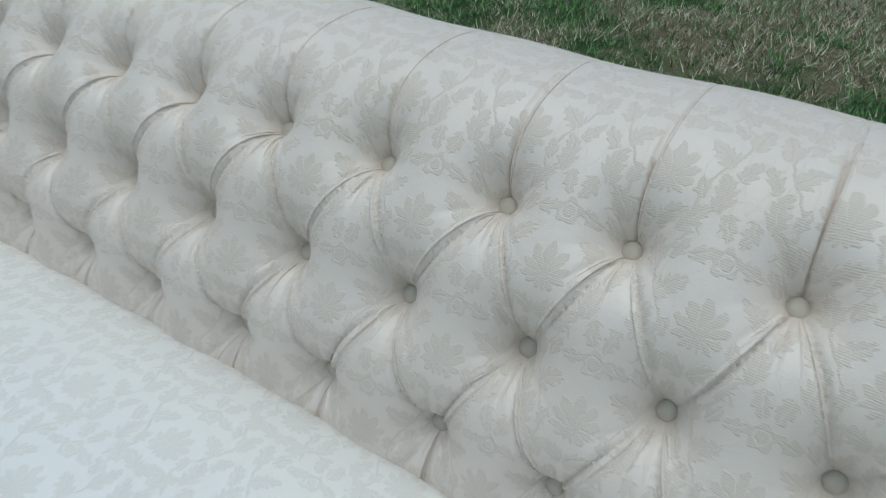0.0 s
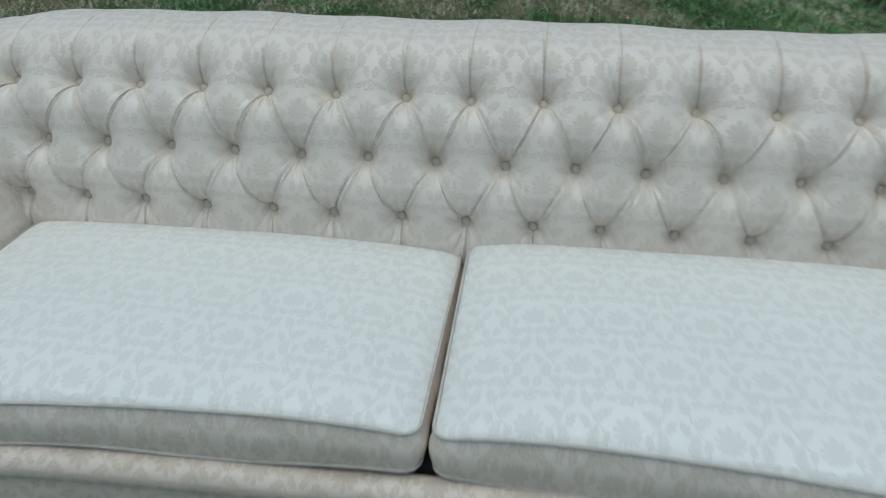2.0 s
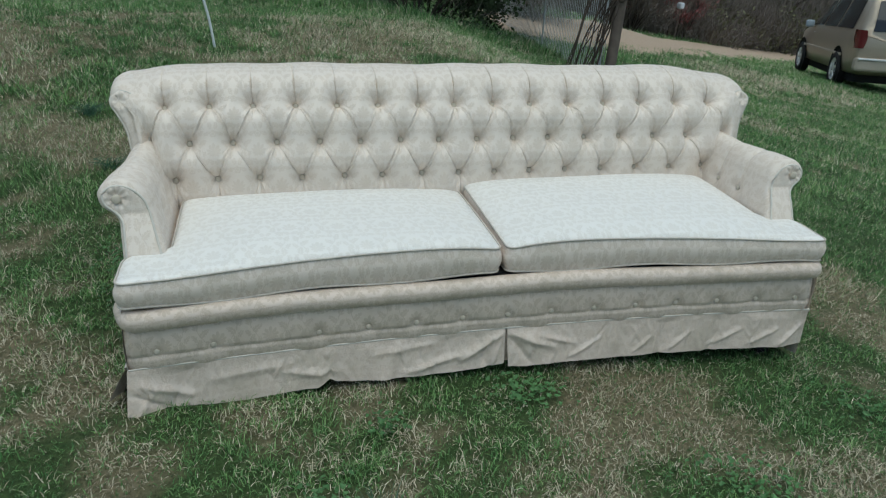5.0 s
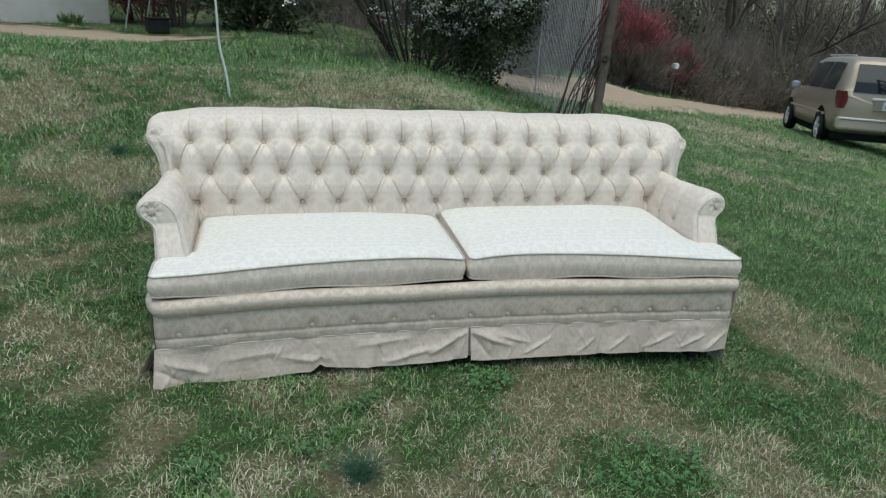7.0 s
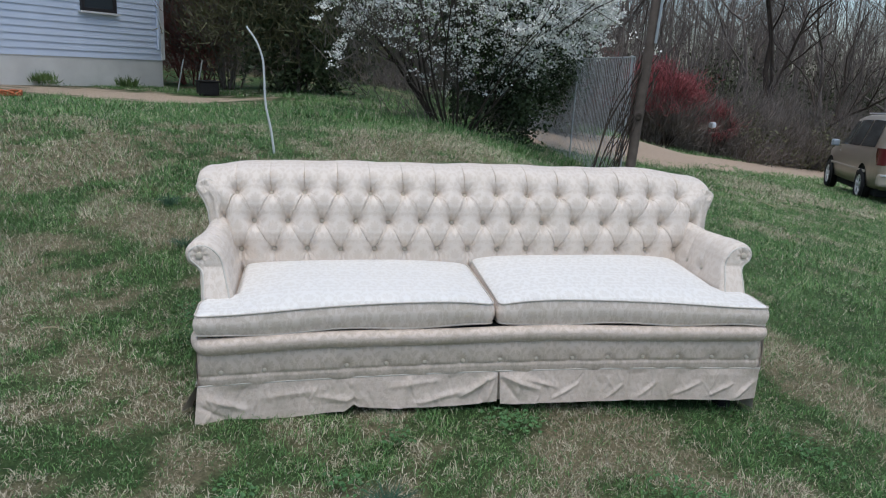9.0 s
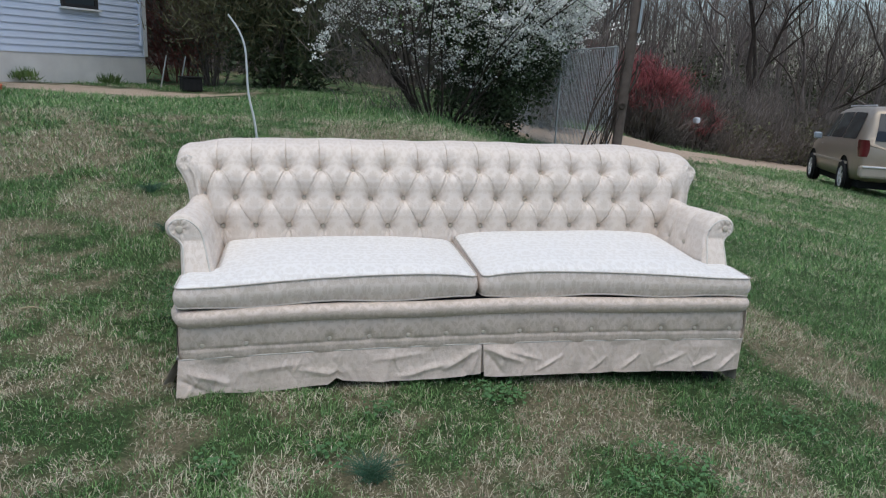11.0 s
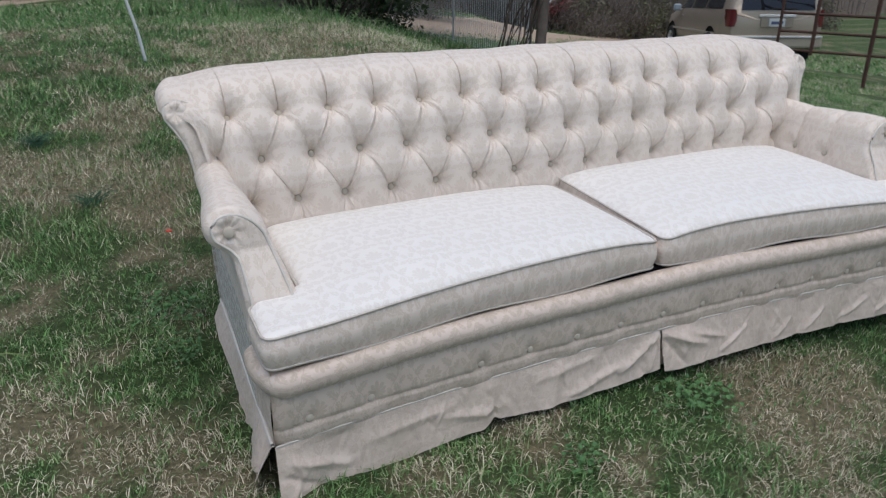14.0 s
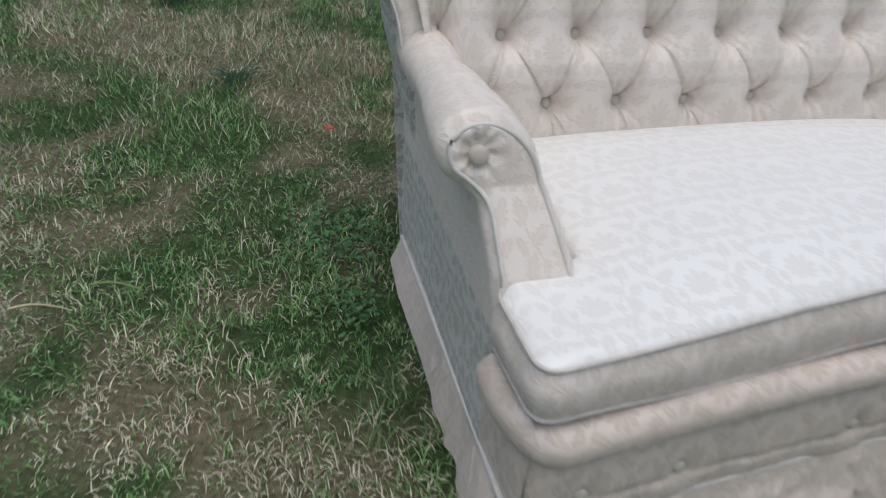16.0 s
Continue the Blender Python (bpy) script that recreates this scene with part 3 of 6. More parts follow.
zs = np.linspace(0.10, 0.856, 60)
xe = np.interp(zs, END_Z, END_X) - 0.003
for sgn in (-1, 1):
    wide = 0.045 if sgn > 0 else 0.0
    inset = np.r_[0.02, 0.003, 0, 0.006, 0.014, 0.024, 0.05]
    p = np.array([[[sgn * (x + wide - o), 0.655 + (rear_y(z) - 0.665) * q_, z] for q_, o in zip((0, 0.04, 0.12, 0.45, 0.8, 0.95, 1), inset)] for x, z in zip(xe, zs)])
    uv = p[..., [1, 2]]
    grid_part("back_side", p, uv, SHADED_SIDE_CLOTH, sofa, flip=sgn < 0)
    rows = np.linspace(0.60, 0.8555, 80)
    xo = np.interp(rows, END_Z, END_X)
    xi = np.interp(rows, [0.60, 0.72, 0.771, 0.805, 0.83, 0.847, 0.856], [1.066, 1.070, 1.078, 1.086, 1.100, 1.118, 1.145])
    py = np.interp(rows, [0.60, 0.70, 0.775, 0.82, 0.856], [0.584, 0.604, 0.628, 0.646, 0.664])
    w = np.linspace(0, 1, 40)
    FX = xi[:, None] + (xo - xi)[:, None] * w[None]
    FZ = rows[:, None] * np.ones_like(FX)
    FY = py[:, None] + 0.012 * np.abs(2 * w[None] - 1) ** 5 - 0.006
    r, th = np.hypot(FX - 1.154, FZ - 0.826), np.arctan2(FX - 1.154, FZ - 0.826)
    FY = FY + smooth01(0.045, 0.02, r) * 0.0012 * np.cos(th * 8 + np.sin(2 * th)) * smooth01(0.0, 0.014, r) + 0.004 * np.exp(-((r / 0.010) ** 2)) - 0.0045 * np.exp(-(((r - 0.024) / 0.010) ** 2))
    grid_part("end_panel", np.stack([sgn * (FX + wide), FY, FZ], -1), np.stack([FX, FZ], -1), CLOTH, sofa, "narrow scroll panel with a gathered end", flip=sgn < 0)
    edge_path = np.r_[np.c_[sgn * (xi + wide), py + 0.002, rows], np.c_[sgn * (xo + wide), py + 0.004, rows][::-1][6:60]]
    tube_part("piping", edge_path, 0.0028, PIPING, sofa, sides=6)
p = np.array([[[x, rear_y(z) + 0.004, z] for x in np.linspace(-1.08, 1.11, 12)] for z in np.linspace(0.10, 0.82, 10)])
grid_part("back_rear", p, p[..., [0, 2]], SHADED_SIDE_CLOTH, sofa, flip=True)

# arms: a rolled section in x and z swept from front to back
ARM = [(0.995, 0.40), (0.999, 0.48), (1.013, 0.54), (1.028, 0.595), (1.045, 0.642), (1.078, 0.673), (1.115, 0.684), (1.147, 0.676), (1.166, 0.652), (1.160, 0.622),
       (1.137, 0.602), (1.119, 0.584), (1.112, 0.54), (1.108, 0.48), (1.107, 0.40), (1.107, 0.205)]
arm_p, arm_s = rounded(ARM, 150)
arm_n = np.gradient(arm_p, axis=0)
arm_n = np.stack([-arm_n[:, 1], arm_n[:, 0]], -1) / np.linalg.norm(arm_n, axis=1, keepdims=True)


def arm_front(z):
    """How far back the front of the arm stands at each height."""
    return np.interp(z, [0.20, 0.46, 0.50, 0.55, 0.60, 0.68], [0.105, 0.112, 0.122, 0.152, 0.188, 0.203])


for sgn in (-1, 1):
    v = np.linspace(0, 1, 120)
    yf = arm_front(arm_p[:, 1])[:, None]
    Y = yf + (0.80 - yf) * v[None]
    s2 = arm_s[:, None] * np.ones_like(Y)
    dent = np.zeros_like(Y)
    arm_buttons = []
    for yb in (0.345, 0.475):
        sb = 0.150
        d = np.abs(Y - yb)
        reach = smooth01(sb - 0.015, sb + 0.01, s2) * (1 - smooth01(0.27, 0.40, s2))
        dent = np.maximum(dent, reach * (0.010 * np.exp(-((d / 0.018) ** 1.2)) + 0.005 * np.exp(-d / 0.004)))
        db = np.hypot(Y - yb, s2 - sb)
        dent = np.maximum(dent, 0.024 * np.exp(-((db / 0.026) ** 1.2)))
        arm_buttons.append((yb, sb))
    soft = 0.004 * np.sin(Y * 17 + s2 * 9)
    edge = 0.014 * np.clip(1 - (Y - yf) / 0.022, 0, 1) ** 2
    o = 0.006 - dent + soft * smooth01(0.1, 0.2, s2) * (1 - smooth01(0.42, 0.5, s2)) - edge
    wide = 0.004 if sgn > 0 else 0.0
    hi_ = smooth01(0.55, 0.62, arm_p[:, 1]) * smooth01(1.08, 1.15, arm_p[:, 0])
    taper = v[None] * ((0.038 + 0.03 * hi_) * smooth01(1.03, 1.09, arm_p[:, 0]))[:, None]
    p = np.stack([sgn * (arm_p[:, 0][:, None] + wide - taper + o * arm_n[:, 0][:, None]), Y, arm_p[:, 1][:, None] + o * arm_n[:, 1][:, None] + 0.016 * v[None] * smooth01(0.1, 0.22, s2)], -1)
    inner_n = 112
    uv = np.stack([Y, s2], -1)
    grid_part("arm", p[:inner_n], uv[:inner_n], CLOTH, sofa, "rolled damask arm with two buttoned pleats", flip=sgn > 0)
    grid_part("arm_side", p[inner_n - 1 :], uv[inner_n - 1 :], SHADED_SIDE_CLOTH, sofa, flip=sgn > 0)
    for yb, sb in arm_buttons:
        j = np.argmin(np.abs(arm_s - sb))
        i = np.argmin(np.abs(Y[j] - yb))
        button(Vector(p[j, i]) + Vector((-sgn * 0.003, 0, 0.001)), Vector((sgn * arm_n[j, 0], 0, arm_n[j, 1])))
    # front face with a gathered rosette
    rim_p = arm_p - 0.008 * arm_n
    k0 = np.argmax(rim_p[:, 1])
    rows = 0.41 + (rim_p[k0, 1] - 0.41) * np.sin(np.linspace(0, 1, 110) * math.pi / 2)
    xin = np.interp(rows, rim_p[: k0 + 1, 1], rim_p[: k0 + 1, 0])
    xout = np.interp(rows, rim_p[k0:, 1][::-1], rim_p[k0:, 0][::-1])
    w = np.linspace(0, 1, 50)
    FX = xin[:, None] + (xout - xin)[:, None] * w[None]
    FZ = rows[:, None] * np.ones_like(FX)
    FY = arm_front(FZ) + 0.004 * (2 * w[None] - 1) ** 6
    r, th = np.hypot(FX - 1.122, FZ - 0.641), np.arctan2(FX - 1.122, FZ - 0.641)
    gathers = smooth01(0.046, 0.030, r) * (0.0014 * np.cos(th * 9 + 1.4 * np.sin(2 * th + 0.6)) - 0.005)
    FY = FY - 0.004 - gathers * smooth01(0.0, 0.02, r) + 0.007 * np.exp(-((r / 0.014) ** 2)) - 0.006 * np.exp(-(((r - 0.030) / 0.012) ** 2))
    grid_part("arm_front", np.stack([sgn * (FX + wide), FY, FZ], -1), np.stack([FX, FZ], -1), CLOTH, sofa, "scroll front gathered into a rosette", flip=sgn < 0)
    rosette = button(Vector((sgn * (1.122 + wide), 0.190, 0.641)), Vector((0, -1, 0.25)).normalized(), "rosette_button")
    rosette.scale = (1.15, 1.15, 0.8)
    ring = arm_p[10:118:2] - 0.0075 * arm_n[10:118:2]
    tube_part("piping", np.c_[sgn * (ring[:, 0] + wide), arm_front(ring[:, 1]) - 0.001, ring[:, 1]], 0.0036, PIPING, sofa, sides=6)

# front rail: a padded roll that turns the corners, over a buttoned panel
front_x = np.linspace(-1.075, 1.085, 120)
corner = np.linspace(0, math.pi / 2, 7)[1:]
roll_path = np.r_[
    [(-1.105, 0.10, 0.375)],
    [(-1.105, 0.02, 0.373)],
    np.c_[front_x, bow(front_x) - 0.006 + 0.008 * (1 - (front_x / 1.1) ** 2), 0.371 + 0.003 * np.sin(front_x * 7)],
    [(1.118, 0.02, 0.373)],
    [(1.118, 0.10, 0.375)],
]
roll_path = along(roll_path, 300)
v, f = tube_arrays(roll_path, 0.031, 22, 1.0)
uvr = np.stack([np.repeat(np.linspace(0, 2.45, 300), 22), np.tile(np.linspace(0, 0.2, 22), 300)], -1)
put("front_roll", raw_mesh("front_roll", v, f, uvr), BASE_CLOTH, sofa, "padded damask roll under the cushions")

FRONT_BUTTONS = [0.012 + (i - 7) * 0.149 for i in range(15) if i != 2]
px, pz = np.linspace(-1.11, 1.122, 560), np.linspace(0.212, 0.350, 48)
PX, PZ = np.meshgrid(px, pz, indexing="ij")
swell = np.sqrt(np.clip(1 - ((PZ - 0.283) / 0.072) ** 2, 0, 1)) * 0.013
swell = swell - 0.0045 * np.exp(-(((PZ - 0.256) / 0.007) ** 2))
for xb in FRONT_BUTTONS:
    d = np.hypot(PX - xb, PZ - 0.268)
    swell = swell - 0.012 * np.exp(-((d / 0.017) ** 1.4))
swell = swell + 0.003 * np.sin(PX * 31 + PZ * 20) * np.sin(PX * 13) + 0.0016 * np.sin(PX * 67 - PZ * 45) * np.sin(PX * 23 + 1)
PY = bow(PX) - swell + 0.02 * smooth01(1.09, 1.122, np.abs(PX))
grid_part("front_panel", np.stack([PX, PY, PZ], -1), np.stack([PX, PZ], -1), BASE_CLOTH, sofa, "soiled front panel with a row of buttons")
for xb in FRONT_BUTTONS:
    i, j = np.argmin(np.abs(px - xb)), np.argmin(np.abs(pz - 0.268))
    ob = button(Vector((xb, PY[i, j] - 0.003, 0.268)), Vector((0, -1, 0.1)).normalized(), "front_button", front_button_mesh)
    ob.scale = (0.85, 0.85, 0.7)
for sgn, xs in ((-1, -1.11), (1, 1.122)):
    yy = np.linspace(-0.035, 0.12, 14)
    p = np.array([[[xs + sgn * 0.004 * math.sin((z - 0.22) * 24), y, z] for y in yy] for z in np.linspace(0.212, 0.40, 10)])
    grid_part("panel_return", p, p[..., [1, 2]], BASE_CLOTH, sofa, flip=sgn < 0)

# seat deck and the dark underside
put("deck", box_mesh("deck", (2.10, 0.60, 0.16), 0.01, (0.005, 0.36, 0.32)), DARK, sofa)
for lx, ly in ((-1.02, 0.06), (1.03, 0.06), (-1.02, 0.88), (1.03, 0.88)):
    g = lie1(lx, ly)
    put("leg", box_mesh("leg", (0.06, 0.06, 0.26 - g), 0.006, (lx, ly, (0.26 + g) / 2 - 0.01)), DARK, sofa)


# the skirt: hanging cloth in panels, split at the middle and the corners
def skirt_panel(name, top, hem, folds, seed, label="", outward=(0, -1), creases=()):
    """top, hem: functions of t in 0..1 that give points; cloth hangs between them with folds."""
    r = np.random.default_rng(seed)
    t, d = np.linspace(0, 1, 260), np.linspace(0, 1, 34)
    T, D = np.meshgrid(t, d, indexing="ij")
    a, b_ = top(t), hem(t)
    p = a[:, None] * (1 - D[..., None]) + b_[:, None] * D[..., None]
    wave = np.zeros_like(T)
    for k in range(folds):
        c0, w0, amp, lean = r.uniform(0, 1), r.uniform(0.012, 0.045), r.uniform(0.003, 0.008), r.uniform(-0.06, 0.06)
        wave += amp * np.exp(-(((T - c0 - lean * (D - 0.5)) / w0) ** 2)) * r.choice([-1, 1])
    for k in range(folds * 6):
        c0, w0, amp, lean, e0 = r.uniform(0, 1), r.uniform(0.003, 0.008), r.uniform(-0.0040, 0.0040), r.uniform(-0.09, 0.09), r.uniform(0.2, 0.9)
        wave += amp * np.exp(-(((T - c0 - lean * (D - 0.5)) / w0) ** 2) - ((D - e0) / 0.3) ** 2)
    for t0, d0, t1, d1, wide_, amp in creases:
        lt, ld = (t1 - t0) * 7.0, d1 - d0
        k_ = np.clip(((T - t0) * 7.0 * lt + (D - d0) * ld) / (lt * lt + ld * ld), 0, 1)
        off = np.hypot((T - t0) * 7.0 - k_ * lt, D - d0 - k_ * ld)
        wave += amp * np.exp(-((off / wide_) ** 1.6)) * np.sin(np.clip(k_ * 0.94 + 0.06, 0, 1) * math.pi) ** 0.6
    wave *= smooth01(0.0, 0.22, D)
    p[..., 0] += outward[0] * wave
    p[..., 1] += outward[1] * wave
    length = np.linalg.norm(a[-1] - a[0])
    return grid_part(name, p, np.stack([T * length, D * 0.15], -1), SKIRT_CLOTH, sofa, label, flip=True)


def front_top(x0, x1):
    return lambda t: np.stack([x0 + (x1 - x0) * t, bow(x0 + (x1 - x0) * t) - 0.006, 0 * t + 0.220], -1)


def hem_left(t):
    x = -1.118 + 1.122 * t
    z = np.interp(t, [0, 0.06, 0.14, 0.30, 0.47, 0.50, 0.52, 0.58, 0.8, 0.93, 1.0], [0.098, 0.080, 0.074, 0.085, 0.100, 0.122, 0.108, 0.100, 0.092, 0.096, 0.104])
    y = bow(x) - np.interp(t, [0, 0.08, 0.3, 0.48, 0.53, 0.75, 1.0], [0.050, 0.034, 0.028, 0.036, 0.03, 0.036, 0.030])
    return np.stack([x, y, z], -1)


def hem_right(t):
    x = 0.018 + 1.10 * t
    z = np.interp(t, [0, 0.1, 0.4, 0.7, 1.0], [0.094, 0.092, 0.090, 0.090, 0.086])
    y = bow(x) - np.interp(t, [0, 0.2, 0.6, 0.92, 1.0], [0.034, 0.036, 0.03, 0.025, 0.012])
    return np.stack([x, y, z], -1)


skirt_panel("skirt_panel", front_top(-1.112, 0.008), hem_left, 9, 11, "crumpled cream skirt panel with a raised hem", creases=[
    (0.995, 0.12, 0.86, 0.75, 0.10, 0.016), (0.97, 0.15, 0.93, 0.95, 0.05, -0.010), (0.99, 0.3, 0.965, 1.0, 0.035, 0.009), (0.88, 0.55, 0.70, 0.90, 0.09, 0.010), (0.52, 0.75, 0.36, 0.45, 0.10, 0.010),
    (0.505, 0.98, 0.50, 0.6, 0.035, -0.008), (0.03, 0.35, 0.16, 0.7, 0.08, 0.012), (0.01, 0.55, 0.10, 0.95, 0.06, -0.010), (0.115, 0.55, 0.105, 1.0, 0.03, -0.008), (0.20, 0.4, 0.42, 0.30, 0.10, 0.007), (0.62, 0.35, 0.80, 0.20, 0.08, 0.006)])
skirt_panel("skirt_panel", front_top(0.014, 1.122), hem_right, 12, 5, "crumpled cream skirt panel", creases=[
    (0.005, 0.12, 0.16, 0.62, 0.09, 0.013), (0.01, 0.25, 0.07, 0.95, 0.06, -0.009), (0.10, 0.25, 0.22, 0.55, 0.06, 0.009), (0.20, 0.85, 0.30, 0.40, 0.05, 0.008), (0.40, 0.9, 0.47, 0.45, 0.05, 0.008), (0.52, 0.9, 0.60, 0.4, 0.05, 0.008),
    (0.66, 0.85, 0.78, 0.4, 0.05, 0.008), (0.80, 0.85, 0.90, 0.45, 0.05, 0.009), (0.90, 0.95, 0.99, 0.4, 0.06, 0.011)])
skirt_panel("skirt_pleat", lambda t: np.stack([-0.06 + 0.12 * t, 0 * t + 0.028, 0 * t + 0.219], -1), lambda t: np.stack([-0.06 + 0.12 * t, 0 * t + 0.015, 0 * t + 0.10], -1), 2, 3)
for sgn, x0 in ((-1, -1.112), (1, 1.122)):
    def side_top(t, sgn=sgn, x0=x0):
        return np.stack([x0 - sgn * 0.034 * t + sgn * 0.004, -0.03 + 0.79 * t, 0.222 + 0 * t], -1)

    def side_hem(t, sgn=sgn, x0=x0):
        flare = np.interp(t, [0, 0.08, 0.3, 0.6, 0.85, 1], [0.062, 0.040, 0.022, 0.024, 0.034, 0.03]) if sgn < 0 else np.interp(t, [0, 0.2, 1], [0.0, 0.02, 0.03])
        return np.stack([x0 - sgn * 0.034 * t + sgn * flare, -0.03 + 0.79 * t, lie(x0, -0.03 + 0.79 * t) + np.interp(t, [0, 0.1, 0.5, 1], [0.03, 0.008, 0.012, 0.02])], -1)

    ob = skirt_panel("side_skirt", side_top, side_hem, 7, 21 + sgn, outward=(sgn, 0))
    tube_part("hem_cord", np.c_[side_top(np.linspace(0, 1, 40))], 0.005, PIPING, sofa, sides=6)
tube_part("hem_cord", front_top(-1.11, 1.122)(np.linspace(0, 1, 90)), 0.0025, PIPING, sofa, sides=6)


# loose seat cushions with a tongue in front of the arm
def cushion(name, outline, seed, label):
    r = np.random.default_rng(seed)
    ob = thing(name, label, "cushion", "seat cushions of the sofa")
    pts = np.asarray(outline, float)
    loop = []
    for k in range(len(pts)):
        a, p, c = pts[k - 1], pts[k], pts[(k + 1) % len(pts)]
        rad = 0.030
        d0, d1 = (a - p) / np.linalg.norm(a - p), (c - p) / np.linalg.norm(c - p)
        for t in np.linspace(0, 1, 8):
            loop.append((1 - t) ** 2 * (p + d0 * rad) + 2 * t * (1 - t) * p + t**2 * (p + d1 * rad))
    loop = np.array(loop + [loop[0]])
    seg = np.r_[0, np.cumsum(np.linalg.norm(np.diff(loop, axis=0), axis=1))]
    q = np.linspace(0, seg[-1], 420, endpoint=False)
    ring = np.stack([np.interp(q, seg, loop[:, 0]), np.interp(q, seg, loop[:, 1])], -1)
    ring[:, 1] += (bow(ring[:, 0]) + 0.022 * (1 - (ring[:, 0] / 1.1) ** 2)) * (1 - smooth01(0.0, 0.11, ring[:, 1]))
    centre = np.array([pts[:, 0].mean(), 0.25])
    scale = np.r_[1, 0.995, 0.985, 0.97, np.linspace(0.95, 0.0, 44)]
    P = centre + scale[:, None, None] * (ring - centre)[None]
    inward = (1 - scale)[:, None] * np.ones(len(ring))[None]
    u_ = (P[..., 0] - np.sign(centre[0]) * 0.50) / 0.50
    v_ = (P[..., 1] - 0.28) / 0.31
    crown = np.clip(1 - np.abs(u_) ** (3.4 if centre[0] < 0 else 4.5), 0, 1) * np.clip(1 - np.abs(v_) ** 3.4, 0, 1)
    tilt = (0.036 if centre[0] < 0 else 0.080) * np.clip(P[..., 1], 0, 1)
    lump = 0.003 * np.sin(P[..., 0] * 9 + seed) * np.sin(P[..., 1] * 8)
    top_z = 0.483 + 0.010 * (1 - np.exp(-inward / 0.022)) + 0.042 * crown + tilt + lump * crown
    grid_part("cushion_top", np.concatenate([P, top_z[..., None]], -1), P, LIT_CUSHION_CLOTH, ob, "damask top with skylight put into its colour", wrap=True)
    rim = top_z[0]
    h = np.linspace(0, 1, 12)
    nrm = np.roll(ring, -1, 0) - np.roll(ring, 1, 0)
    nrm = np.stack([nrm[:, 1], -nrm[:, 0]], -1) / np.linalg.norm(nrm, axis=1, keepdims=True)
    under = 0.402 + 0.010 * np.sin(ring[:, 0] * 6 + seed) ** 2 * (ring[:, 1] < 0.1)
    bulge = 0.011 * np.sin(h * math.pi)[:, None] + 0.003 * np.sin(q * 40)[None] * np.sin(h * math.pi)[:, None] * 0.5
    B = np.concatenate([ring[None] + nrm[None] * bulge[..., None], (rim[None] * (1 - h[:, None]) + under[None] * h[:, None])[..., None]], -1)
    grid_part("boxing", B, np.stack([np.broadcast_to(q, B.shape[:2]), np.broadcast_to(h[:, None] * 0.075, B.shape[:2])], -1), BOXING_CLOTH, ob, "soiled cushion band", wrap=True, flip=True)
    base = np.concatenate([P[::6], np.broadcast_to(under, P[::6].shape[:2])[..., None]], -1)
    grid_part("cushion_base", base, P[::6], CLOTH, ob, wrap=True, flip=True)
    for zz, nm in ((rim, "piping"), (under, "piping")):
        path = np.concatenate([ring + nrm * 0.003, (zz + 0.001)[:, None]], -1)
        path = np.r_[path, path[:1]]
        tube_part(nm, path, 0.0030, EDGE_PIPING, ob, sides=6)
    return ob


cushion("seat_cushion", [(-1.113, -0.012), (-0.022, -0.012), (-0.016, 0.553), (-0.975, 0.553), (-0.985, 0.128), (-1.110, 0.120)], 2, "cream damask seat cushion with piped edges, slightly sagging")
cushion("seat_cushion", [(0.004, -0.012), (1.118, -0.012), (1.114, 0.120), (0.985, 0.128), (0.985, 0.553), (0.006, 0.553)], 5, "cream damask seat cushion with piped edges")


# ---- grass ----
def grass_material():
    mat, nt, b = material("grass blades", 0.55, 0.3)
    a = nt.nodes.new("ShaderNodeAttribute")
    a.attribute_name = "tone"
    sep = nt.nodes.new("ShaderNodeSeparateColor")
    nt.links.new(a.outputs["Color"], sep.inputs[0])
    green = ramp(nt, sep.outputs[1], (0.0, (0.030, 0.098, 0.026)), (0.5, (0.088, 0.225, 0.060)), (1.0, (0.22, 0.39, 0.125)))
    straw = ramp(nt, sep.outputs[1], (0.0, (0.26, 0.215, 0.15)), (0.5, (0.56, 0.485, 0.365)), (1.0, (0.80, 0.72, 0.58)))
    nt.links.new(blend(nt, sep.outputs[0], green, straw), b.inputs["Base Color"])
    return mat


GRASS = grass_material()


